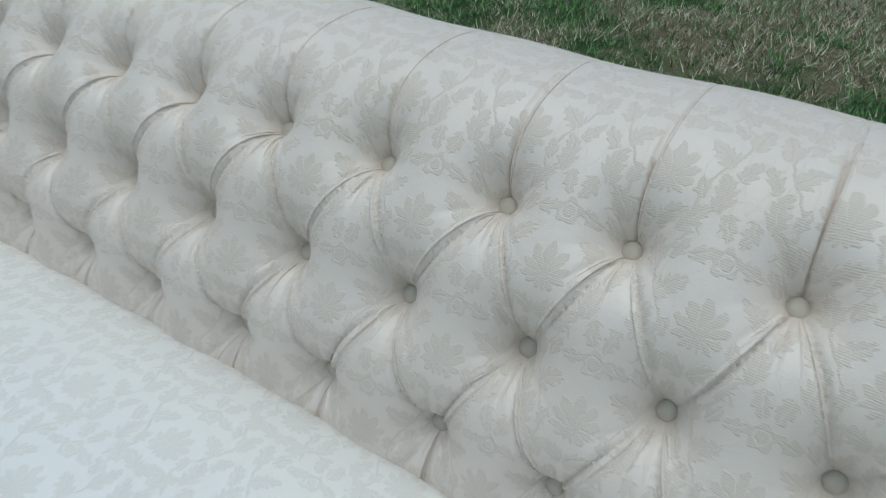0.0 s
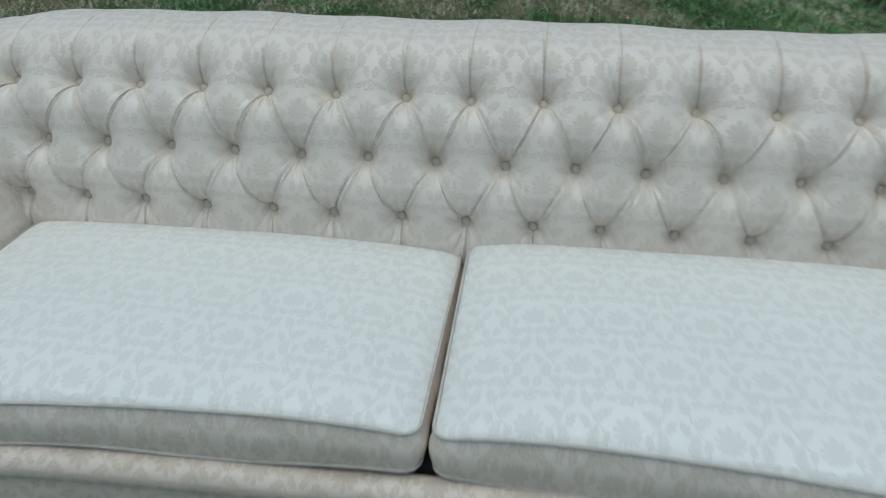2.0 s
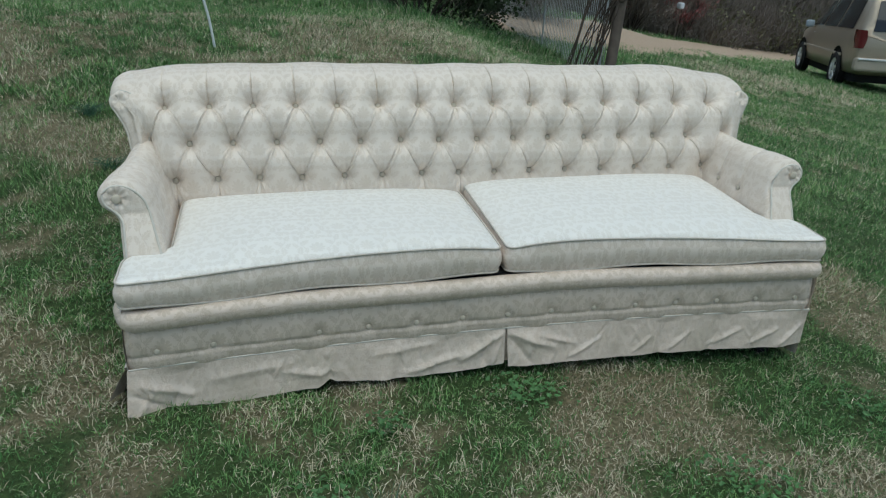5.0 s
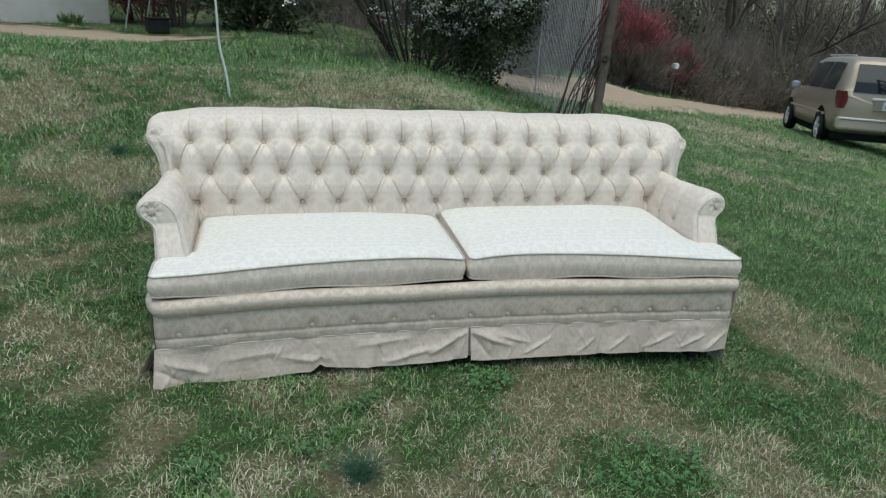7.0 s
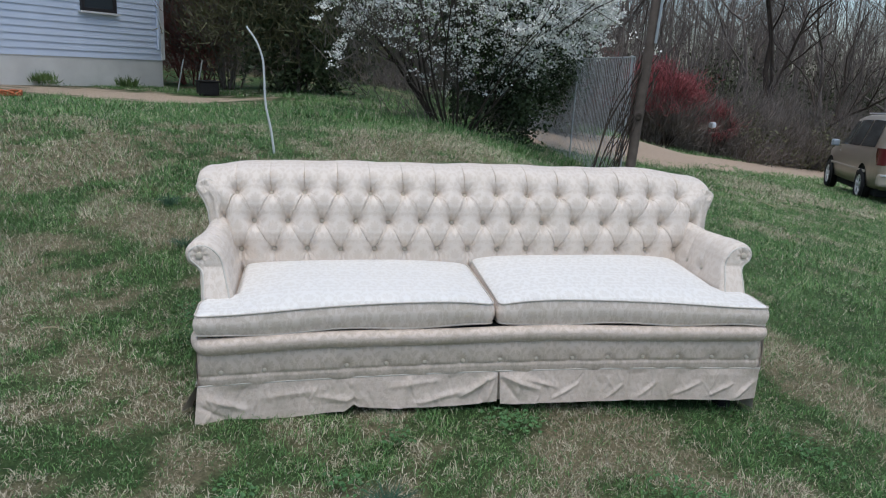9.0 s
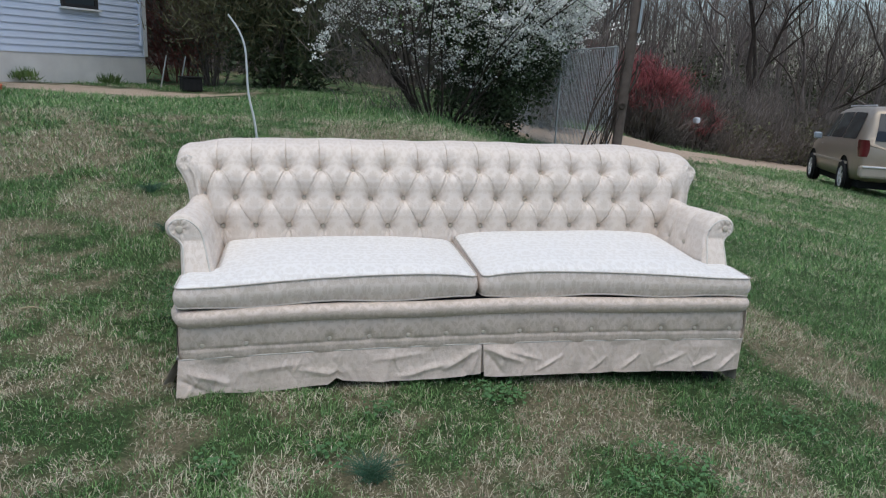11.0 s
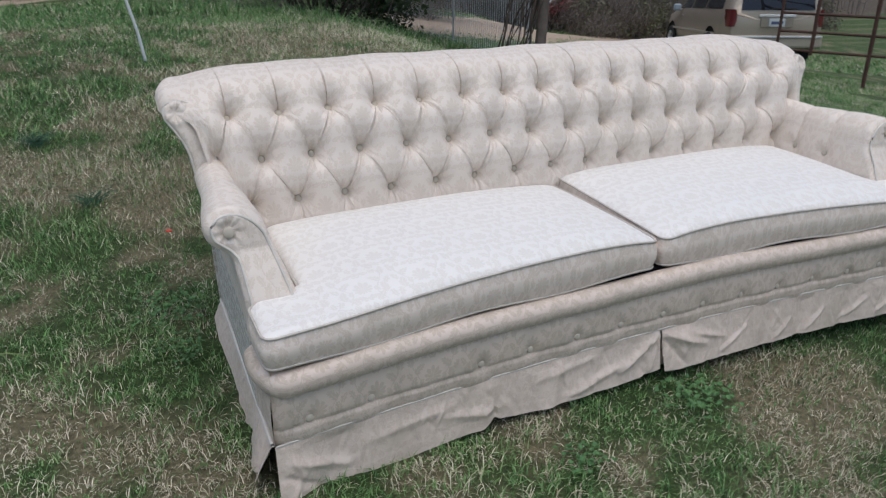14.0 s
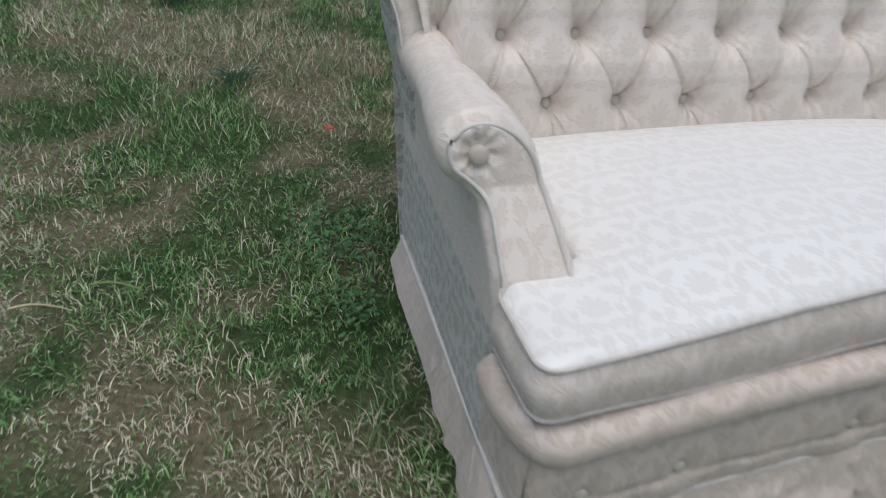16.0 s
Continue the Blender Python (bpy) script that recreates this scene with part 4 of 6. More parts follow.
def grass(name, label, x0, x1, y0, y1, per_m2, length, width, seed, bent, keep=None):
    """Blades in small tufts over a stretch of the lawn, as one mesh."""
    r = np.random.default_rng(seed)
    tuft = 9
    n = int((x1 - x0) * (y1 - y0) * per_m2 / tuft)
    cx, cy = r.uniform(x0, x1, n), r.uniform(y0, y1, n)
    if keep is not None:
        ok = keep(cx, cy)
        cx, cy = cx[ok], cy[ok]
    n = len(cx)
    dry = dryness(cx, cy)
    share = np.clip(0.12 + 0.60 * dry + r.normal(0, 0.22, n), 0.02, 0.95)
    is_dry = r.random((n, tuft)) < share[:, None]
    lush = (0.62 + 0.76 * value_noise(cx, cy, 4.3, 9)) * r.uniform(0.75, 1.3, n)
    spread = length * 0.45
    bx_, by_ = cx[:, None] + r.normal(0, spread, (n, tuft)), cy[:, None] + r.normal(0, spread, (n, tuft))
    L = length * lush[:, None] * r.uniform(0.45, 1.35, (n, tuft)) * np.where(is_dry, 1.05, 0.95)
    lean = np.where(is_dry, r.uniform(0.55, 1.42, (n, tuft)), r.uniform(0.3, 1.35, (n, tuft)))
    way = r.uniform(0, 2 * np.pi, (n, tuft))
    W = width * r.uniform(0.6, 1.3, (n, tuft)) * np.where(is_dry, 0.80, 1.0)
    bx_, by_, L, lean, way, W, is_dry = (q.ravel() for q in (bx_, by_, L, lean, way, W, is_dry))
    base = np.stack([bx_, by_, lie(bx_, by_) - 0.006], -1)
    d = np.stack([np.cos(way), np.sin(way), 0 * way], -1)
    turn = way + r.uniform(0.9, 2.2, len(way))
    s_ = np.stack([np.cos(turn), np.sin(turn), 0 * way], -1) * (W / 2)[:, None]
    up = np.array([0, 0, 1.0])
    mid_ = base + d * (L * 0.5 * np.sin(lean * 0.6))[:, None] + up * (L * 0.5 * np.cos(lean * 0.6))[:, None]
    tip = mid_ + d * (L * 0.5 * np.sin(np.minimum(lean * 1.35, 1.62)))[:, None] + up * (L * 0.5 * np.cos(np.minimum(lean * 1.35, 1.62)))[:, None]
    m = len(base)
    if bent:
        v = np.stack([base - s_, base + s_, mid_ - s_ * 0.85, mid_ + s_ * 0.85, tip], 1).reshape(-1, 3)
        k = np.arange(m)[:, None] * 5
        f = np.concatenate([k + [0, 1, 3], k + [0, 3, 2], k + [2, 3, 4]])
        per = 5
    else:
        tip2 = base + d * (L * np.sin(lean))[:, None] + up * (L * np.cos(lean))[:, None]
        v = np.stack([base - s_, base + s_, tip2], 1).reshape(-1, 3)
        f = np.arange(m * 3).reshape(-1, 3)
        per = 3
    me = raw_mesh(name, v, f, smooth=False)
    tone = np.zeros((m, per, 4), np.float32)
    tone[..., 0] = np.where(is_dry, r.uniform(0.75, 1.0, m), r.uniform(0, 0.12, m))[:, None]
    tone[..., 1] = np.clip(r.normal(0.5, 0.22, m) + 0.30 * (np.repeat(value_noise(cx, cy, 1.7, 5), tuft) - 0.5) + 0.30 * (np.repeat(value_noise(cx, cy, 7.0, 6), tuft) - 0.5), 0, 1)[:, None]
    tone[..., 3] = 1
    at = me.attributes.new("tone", "FLOAT_COLOR", "POINT")
    at.data.foreach_set("color", tone.ravel())
    ob = put(name, me, GRASS)
    return tagged(ob, label, "grass", kind="stuff")


def off_sofa(x, y):
    return ~((np.abs(x) < 1.06) & (y > 0.06) & (y < 0.92))


def off_lane(x, y):
    d = np.min(np.hypot(x[:, None] - mid[None, ::4, 0], y[:, None] - mid[None, ::4, 1]), axis=1)
    bare = ((x + 3.6) ** 2 * 0.16 + (y - 10.3) ** 2 * 0.35) > 0.8 + 0.7 * value_noise(x, y, 2.0, 8)
    return (d > 1.35) & bare


def beside_sofa(x, y):
    return (x > -2.2) & (x < 1.7) & (y < 1.3)


grass("grass", "short mown grass, green with straw-coloured dead tufts", -2.2, 1.7, -1.15, 1.3, 16500, 0.030, 0.0027, 31, True, off_sofa)
grass("grass", "short mown grass, green with straw-coloured dead tufts", -3.0, 2.8, -1.15, 2.6, 14500, 0.040, 0.0036, 39, False, lambda x, y: off_sofa(x, y) & ~beside_sofa(x, y))
grass("grass", "short mown grass in front of the sofa", -6.0, 6.0, -6.0, -1.15, 1100, 0.06, 0.010, 38, False)
grass("grass", "patchy green and straw lawn grass", -8.0, -3.0, -1.15, 6.5, 3600, 0.060, 0.0075, 32, False)
grass("grass", "patchy green and straw lawn grass", -3.0, 9.5, 2.6, 6.5, 6300, 0.050, 0.0060, 33, False, off_lane)
grass("grass", "greener lawn grass beside the sofa", 2.8, 9.0, -1.15, 2.6, 5600, 0.050, 0.0055, 34, False)
grass("grass", "distant lawn grass between house and lane", -9.0, 14.0, 6.5, 13.5, 1900, 0.070, 0.011, 35, False, off_lane)
grass("grass", "rough grass at the edge of the wood", 4.0, 28.0, 13.5, 27.0, 260, 0.13, 0.026, 36, False, off_lane)
grass("grass", "taller green grass at the foot of the bushes", -1.0, 3.3, 6.6, 7.3, 2400, 0.12, 0.012, 37, False, off_lane)


# broad-leaved weeds beside the sofa
def weeds(seed, cx, cy, spread, count):
    r = np.random.default_rng(seed)
    parts = []
    for _ in range(count):
        x, y = cx + r.normal(0, spread), cy + r.normal(0, spread)
        if abs(x) < 1.12 and -0.04 < y < 0.95:
            continue
        z, a, rad = lie1(x, y) + r.uniform(0.02, 0.045), r.uniform(0, 6.3), r.uniform(0.0045, 0.008)
        th = np.linspace(0, 2 * np.pi, 7, endpoint=False)
        rr = rad * (1 + 0.25 * np.cos(3 * th))
        tilt = r.uniform(-0.5, 0.5, 2)
        rim = np.stack([x + rr * np.cos(th + a), y + rr * np.sin(th + a), z + rr * (np.cos(th) * tilt[0] + np.sin(th) * tilt[1])], -1)
        v = np.r_[[[x, y, z - 0.004]], rim]
        parts.append((v, np.array([[0, k + 1, (k + 1) % 7 + 1] for k in range(7)])))
    v, f = joined(parts)
    return v, f


WEED = plain("weed leaves", (0.07, 0.17, 0.055), 0.5, 0.4, vary=0.35, scale=30)
v, f = joined([weeds(k, x, y, s_, c_) for k, (x, y, s_, c_) in enumerate([(-1.20, 0.86, 0.07, 200), (-1.22, 0.60, 0.05, 80), (0.04, -0.12, 0.06, 150), (0.50, -0.66, 0.09, 240), (-0.62, -0.50, 0.04, 60), (0.30, -0.75, 0.05, 80), (-0.95, -0.55, 0.04, 60), (1.15, -0.35, 0.08, 120), (-0.42, -0.22, 0.03, 50)])])
tagged(put("weeds", raw_mesh("weeds", v, f, smooth=False), WEED), "low broad-leaved clover weeds in the lawn", "weeds", kind="stuff")


# a tuft of bluish wild onion grass
def onion_tuft(cx, cy, count, seed):
    r = np.random.default_rng(seed)
    blades = []
    for _ in range(count):
        a, far, h = r.uniform(0, 6.3), r.uniform(0.03, 0.11), r.uniform(0.05, 0.10)
        x, y = cx + r.normal(0, 0.018), cy + r.normal(0, 0.018)
        t = np.linspace(0, 1, 6)
        path = np.c_[x + far * t**1.3 * math.cos(a), y + far * t**1.3 * math.sin(a), lie1(x, y) - 0.005 + h * (t - 0.35 * t**3)]
        blades.append(tube_arrays(path, np.linspace(0.0013, 0.0005, 6), 4))
    return joined(blades)


ONION = plain("bluish onion grass", (0.045, 0.115, 0.065), 0.5, 0.4, vary=0.3, scale=30)
for k, (cx_, cy_, n_) in enumerate(((-0.49, -0.60, 170), (-1.60, 2.45, 90), (-1.40, 1.75, 60))):
    tagged(put("grass_tuft", raw_mesh("grass_tuft", *onion_tuft(cx_, cy_, n_, 60 + k)), ONION), "dark bluish tuft of wild onion grass in the lawn", "grass tuft", kind="stuff")


def tube_thing(name, label, category, path, radii, mat, sides=7):
    v, f = tube_arrays(path, radii, sides)
    return tagged(put(name, raw_mesh(name, v, f), mat), label, category)


TWIG = plain("dry stalk", (0.42, 0.36, 0.22), 0.7, vary=0.2, scale=50)
def flat_stalk(x0, y0, x1, y1, lift):
    t = np.linspace(0, 1, 9)
    xs, ys = x0 + (x1 - x0) * t, y0 + (y1 - y0) * t
    return np.c_[xs, ys, lie(xs, ys) + lift + 0.012 * np.sin(t * 3.1)]
tube_thing("dry_stalk", "pale dry weed stalk lying in the grass", "stalk", flat_stalk(-1.84, 0.67, -1.73, 0.65, 0.03), np.linspace(0.0028, 0.0015, 9), TWIG)
tube_thing("green_stalk", "green cut stem lying in the grass", "stalk", flat_stalk(-1.71, 0.72, -1.61, 0.69, 0.035), np.linspace(0.0024, 0.0016, 9), plain("green stalk", (0.16, 0.22, 0.07), 0.6))
tube_thing("dry_twig", "thin bent pale twig on the lawn", "twig", np.c_[np.linspace(4.75, 5.10, 9), 5.5 - 0.15 * np.sin(np.linspace(0, 2.2, 9)), lie(np.linspace(4.75, 5.10, 9), 5.5) + 0.09 + 0.1 * np.linspace(1, 0, 9) ** 3], 0.0035, TWIG)
petal = box_mesh("red_scrap", (0.022, 0.014, 0.003), 0.001)
tagged(put("red_scrap", petal, plain("red plastic", (0.55, 0.06, 0.03), 0.4), place=pose(-1.16, 1.34, lie1(-1.16, 1.34) + 0.05, 20, 10, 30)), "small red plastic scrap in the grass", "litter")


# ---- trees, shrubs and the wood ----
BARK = plain("grey brown bark", (0.150, 0.128, 0.115), 0.9, 0.2, vary=0.4, scale=9, relief=0.02)
BARK_DARK = plain("dark bark", (0.06, 0.048, 0.04), 0.9, 0.2, vary=0.4, scale=7, relief=0.02)
TWIGS = plain("bare twigs", (0.170, 0.146, 0.130), 0.9, 0.2, vary=0.35, scale=3)
RED_TWIGS = plain("red budding twigs", (0.33, 0.10, 0.105), 0.8, 0.2, vary=0.45, scale=4)
MAROON = plain("dull maroon twigs", (0.24, 0.09, 0.08), 0.8, 0.2, vary=0.4, scale=4)
EVERGREEN = plain("dark evergreen leaves", (0.048, 0.068, 0.032), 0.6, 0.3, vary=0.55, scale=6)
OLIVE = plain("olive spring leaves", (0.115, 0.115, 0.058), 0.6, 0.3, vary=0.5, scale=5)
SPRING = plain("young green leaves", (0.12, 0.19, 0.06), 0.5, 0.3, vary=0.4, scale=8)
BLOSSOM = plain("white blossom", (0.90, 0.90, 0.87), 0.6, 0.3, vary=0.08, scale=30)


def branches(r, start, way, length, radius, depth, out, spread=0.6, kids=3, droop=0.0):
    """Tapered limbs that fork; adds (path, radii) pairs to out."""
    n = 6 if depth > 1 else 4
    p, d = [np.array(start, float)], np.array(way, float)
    for _ in range(n - 1):
        d = d + r.normal(0, 0.13, 3) + np.array([0, 0, 0.05 - droop])
        d /= np.linalg.norm(d)
        p.append(p[-1] + d * length / (n - 1))
    out.append((np.array(p), np.linspace(radius, radius * 0.45, n), depth))
    if depth <= 0:
        return
    for _ in range(kids + int(r.integers(0, 2))):
        k = int(r.integers(n // 3, n))
        side = np.cross(d, r.normal(0, 1, 3))
        side /= np.linalg.norm(side) + 1e-6
        branches(r, p[k], d * (1 - spread) + side * spread + np.array([0, 0, 0.15]), length * r.uniform(0.5, 0.75), radius * 0.5, depth - 1, out, spread, kids, droop)


def tree(name, label, category, seed, height, radius, place, group="", depth=4, bark=None, twig=None, spread=0.5, kids=3, way=(0, 0, 1)):
    r = np.random.default_rng(seed)
    limbs = []
    branches(r, (0, 0, -0.2), way, height * 0.55, radius, depth, limbs, spread, kids)
    ob = thing(name, label, category, group, place=place)
    v, f = joined([tube_arrays(p, w, 7) for p, w, d in limbs if d >= depth - 1])
    put("trunk", raw_mesh("trunk", v, f), bark or BARK, ob)
    v, f = joined([tube_arrays(p, np.maximum(w, 0.006), 3) for p, w, d in limbs if d < depth - 1])
    put("crown", raw_mesh("crown", v, f), twig or TWIGS, ob, "bare branches and twigs")
    return ob


wood_kinds = [tree("bare_tree", "tall bare grey tree in the wood", "tree", 50 + k, h, 0.14, pose(26 - 3 * k, 31 + 3 * k, lie1(26 - 3 * k, 31 + 3 * k)), "bare trees of the wood", 4, spread=0.42) for k, h in enumerate((11, 13, 9.5, 12))]
wr = np.random.default_rng(77)
placed = 0
while placed < 84:
    x, y = wr.uniform(-16, 52), wr.uniform(21, 62)
    if -0.30 * x + 0.95 * y < 19.5 or (x < -1 and y < 24):
        continue
    s = wr.uniform(0.8, 1.35)
    copy_thing(wood_kinds[placed % 4], pose(x, y, lie1(x, y), wr.normal(0, 3), wr.normal(0, 3), wr.uniform(0, 360)) @ Matrix.Diagonal((s, s, s * wr.uniform(0.9, 1.2), 1)))
    placed += 1
tree("big_tree", "large dark bare tree with a forked trunk", "tree", 9, 13, 0.19, pose(20.4, 27.3, lie1(20.4, 27.3), 0, 4, 40), depth=4, bark=BARK_DARK, twig=BARK_DARK, spread=0.42)
tree("leaning_tree", "dark tree leaning over in the wood", "tree", 12, 10, 0.16, pose(21.0, 27.0, lie1(21.0, 27.0)), depth=3, bark=BARK_DARK, twig=BARK_DARK, spread=0.4, way=(0.75, -0.2, 0.62))


def sprays(r, n, centre, size, length, width, upright=0.6):
    """Thin upright twigs that fill a rounded shrub: arrays of triangles."""
    k = max(12, n // 90)
    u = r.normal(0, 1, (k, 3))
    u /= np.linalg.norm(u, axis=1, keepdims=True)
    c = np.asarray(centre) + u * np.asarray(size) * (r.random((k, 1)) ** 0.5) * r.uniform(0.75, 1.2, (k, 1))
    pick_ = r.integers(0, k, n)
    u = u[pick_]
    p = c[pick_] + r.normal(0, 0.14, (n, 3)) * np.asarray(size)
    d = r.normal(0, 0.6, (n, 3)) + np.array([0, 0, upright]) + 0.6 * u
    d /= np.linalg.norm(d, axis=1, keepdims=True)
    L = length * r.uniform(0.5, 1.4, (n, 1))
    s = np.cross(d, r.normal(0, 1, (n, 3)))
    s = s / (np.linalg.norm(s, axis=1, keepdims=True) + 1e-6) * width * r.uniform(0.5, 1.4, (n, 1))
    v = np.stack([p - s, p + s, p + d * L], 1)
    return v.reshape(-1, 3), np.arange(3 * n).reshape(-1, 3)


def lumps(r, n, centre, size, leaf, fill=0.5, clusters=40, tight=0.25):
    """Small leaves gathered in clumps with gaps between: arrays of quads."""
    u = r.normal(0, 1, (clusters, 3))
    u /= np.linalg.norm(u, axis=1, keepdims=True)
    c = np.asarray(centre) + u * np.asarray(size) * (r.random((clusters, 1)) ** fill)
    k = r.integers(0, clusters, n)
    p = c[k] + r.normal(0, tight, (n, 3)) * np.asarray(size).mean()
    a, b = r.normal(0, 1, (n, 3)), r.normal(0, 1, (n, 3))
    a /= np.linalg.norm(a, axis=1, keepdims=True)
    b = np.cross(a, b)
    b /= np.linalg.norm(b, axis=1, keepdims=True)
    s = leaf * r.uniform(0.6, 1.4, (n, 1))
    v = np.stack([p - a * s, p - b * s * 0.55, p + a * s, p + b * s * 0.55], 1)
    return v.reshape(-1, 3), np.arange(4 * n).reshape(-1, 4)


def shrub(name, label, x, y, layers, stems=10, height=2.5, seed=0, bark=None, fan=0.35):
    """A bush: stems from the ground and layers of twigs or leaves. layers: (part, material, arrays)."""
    r = np.random.default_rng(seed)
    z = lie1(x, y)
    ob = thing(name, label, "shrub", place=pose(x, y, z))
    limbs = []
    for k in range(stems):
        a = r.uniform(0, 6.3)
        branches(r, (0.25 * math.cos(a), 0.25 * math.sin(a), -0.1), (fan * math.cos(a), fan * math.sin(a), 1), height * r.uniform(0.5, 0.8), 0.020, 2, limbs, 0.4, 3)
    v, f = joined([tube_arrays(p, np.maximum(w, 0.004), 4) for p, w, d in limbs])
    put("framework", raw_mesh("framework", v, f), bark or BARK, ob)
    for part_name, mat, (v, f) in layers:
        put(part_name, raw_mesh(part_name, v, f, smooth=False), mat, ob)
    return ob, limbs


# the flowering bush: many arching stems, white blossom along the twigs, dark evergreen behind its foot
fr = np.random.default_rng(5)
bush, limbs = shrub("flowering_bush", "tall spring bush in white blossom", 1.42, 7.70, [
    ("young_foliage", SPRING, lumps(fr, 7000, (0.2, 0, 2.4), (2.2, 1.5, 1.6), 0.024, 0.5, 200, 0.09)),
    ("dark_foliage", EVERGREEN, lumps(fr, 32000, (0.95, 0.15, 1.2), (1.25, 0.9, 1.3), 0.032, 0.5, 170, 0.13)),
    ("thicket", TWIGS, sprays(fr, 5000, (0.0, 0.3, 1.5), (1.8, 1.2, 1.7), 0.5, 0.006, 1.4)),
], stems=18, height=4.6, seed=8, fan=0.6, bark=BARK_DARK)
spots = np.concatenate([p[2:] for p, w, d in limbs if d <= 1])
spots = spots[(spots[:, 2] > 0.6) & (np.abs(spots[:, 0]) < 2.6) & (spots[:, 1] < 0.6)]
for sgn_x, n_extra in ((1.0, 14), (-1.0, 8), (0.5, 10)):
    for k in range(n_extra):
        t = np.linspace(0, 1, 14)[:, None]
        base_p = np.array([sgn_x * fr.uniform(0.6, 1.2), -0.3, fr.uniform(2.0, 3.0)])
        end_p = np.array([sgn_x * fr.uniform(1.9, 2.7), fr.uniform(-0.6, 0.2), fr.uniform(0.9, 2.2)])
        spots = np.r_[spots, base_p * (1 - t) + end_p * t + np.array([0, 0, 0.5]) * t * (1 - t)]
shell = fr.normal(0, 1, (3200, 3))
shell /= np.linalg.norm(shell, axis=1, keepdims=True)
shell[:, 1] = -np.abs(shell[:, 1])
shell = shell * (2.15, 1.25, 1.75) * fr.uniform(0.8, 1.08, (3200, 1)) + (0.35, 0, 2.35)
shell = shell[fr.random(3200) < smooth01(-3.2, 1.2, shell[:, 0] + 1.4 * (shell[:, 2] - 1.9))]
spots = spots[np.hypot(spots[:, 0] - 0.2, (spots[:, 2] - 1.9) * 1.2) < 2.5]
pick = np.r_[spots[fr.integers(0, len(spots), 1500)], shell]
n = 66000
pk = pick[fr.integers(0, len(pick), n)] + fr.normal(0, 1, (n, 3)) * (0.05, 0.05, 0.03)
a = fr.normal(0, 1, (n, 3)); a /= np.linalg.norm(a, axis=1, keepdims=True)
b_ = np.cross(a, fr.normal(0, 1, (n, 3))); b_ /= np.linalg.norm(b_, axis=1, keepdims=True)
s_ = 0.0165 * fr.uniform(0.6, 1.3, (n, 1))
v = np.stack([pk - a * s_, pk - b_ * s_, pk + a * s_, pk + b_ * s_], 1).reshape(-1, 3)
put("blossom", raw_mesh("blossom", v, np.arange(4 * n).reshape(-1, 4), smooth=False), BLOSSOM, bush, "white blossom in loose sprays")
bush.scale = (0.87, 0.87, 0.87)

er = np.random.default_rng(15)
shrub("evergreen_shrub", "dense dark olive evergreen shrub behind the lawn", -0.9, 12.4, [
    ("foliage", EVERGREEN, lumps(er, 9000, (0.3, 0, 1.1), (1.4, 1.1, 1.2), 0.05, 0.45, 120, 0.12)),
    ("brushwood", OLIVE, sprays(er, 16000, (0, -0.2, 2.2), (1.9, 1.2, 1.9), 0.30, 0.009, 1.0)),
], 12, 3.0, 16)
shrub("olive_shrub", "tall olive-green budding shrub by the house", -2.3, 14.6, [
    ("foliage", OLIVE, lumps(er, 8000, (0, 0, 2.3), (1.4, 1.1, 2.0), 0.04, 0.45, 110, 0.12)),
    ("brushwood", TWIGS, sprays(er, 7000, (0, 0, 2.0), (1.5, 1.1, 2.1), 0.4, 0.007, 1.2)),
], 14, 3.6, 17)
shrub("maroon_shrub", "bare maroon-twigged shrub beside the house", -3.1, 15.4, [
    ("brushwood", MAROON, sprays(er, 15000, (0.2, -0.2, 2.0), (1.2, 0.9, 1.7), 0.35, 0.009, 1.0)),
], 12, 3.2, 18, MAROON)
shrub("red_bush", "round bush with red spring buds across the lane", 11.3, 20.3, [
    ("bud_haze", RED_TWIGS, sprays(er, 15000, (-0.2, 0, 1.6), (1.4, 1.1, 0.85), 0.17, 0.009, 1.0)),
    ("brushwood", TWIGS, sprays(er, 9000, (0, 0, 0.8), (1.5, 1.1, 0.9), 0.4, 0.008, 1.4)),
], 16, 2.4, 19, BARK_DARK)
shrub("red_bush", "smaller red-budded bush beside the lane", 13.9, 21.6, [
    ("bud_haze", RED_TWIGS, sprays(er, 5000, (-0.3, 0, 1.15), (1.1, 0.8, 0.65), 0.2, 0.009, 1.0)),
    ("brushwood", TWIGS, sprays(er, 4500, (0, 0, 0.9), (1.0, 0.9, 1.0), 0.35, 0.009, 1.3)),
], 10, 1.9, 20, BARK_DARK)
shrub("red_bush", "red-budded bush seen through the fence", 7.0, 17.6, [
    ("bud_haze", RED_TWIGS, sprays(er, 5000, (0, 0, 1.2), (1.3, 1.0, 0.9), 0.2, 0.010, 1.0)),
    ("brushwood", TWIGS, sprays(er, 5000, (0, 0, 0.9), (1.4, 1.0, 1.0), 0.35, 0.009, 1.3)),
], 10, 1.9, 24, BARK_DARK)

for ob in bpy.data.objects:
    if ob.name.startswith("red_bush"):
        ob.scale = (1.12, 1.12, 1.12)
shrub("bare_thicket", "bare grey-brown thicket behind the wire fence", 4.1, 11.6, [
    ("brushwood", TWIGS, sprays(er, 9000, (0, 0, 0.9), (1.5, 0.9, 1.2), 0.45, 0.007, 1.5)),
    ("young_foliage", SPRING, lumps(er, 2500, (-0.3, 0, 0.7), (1.3, 0.8, 0.9), 0.022, 0.5, 60, 0.1)),
], 14, 2.6, 33, BARK)

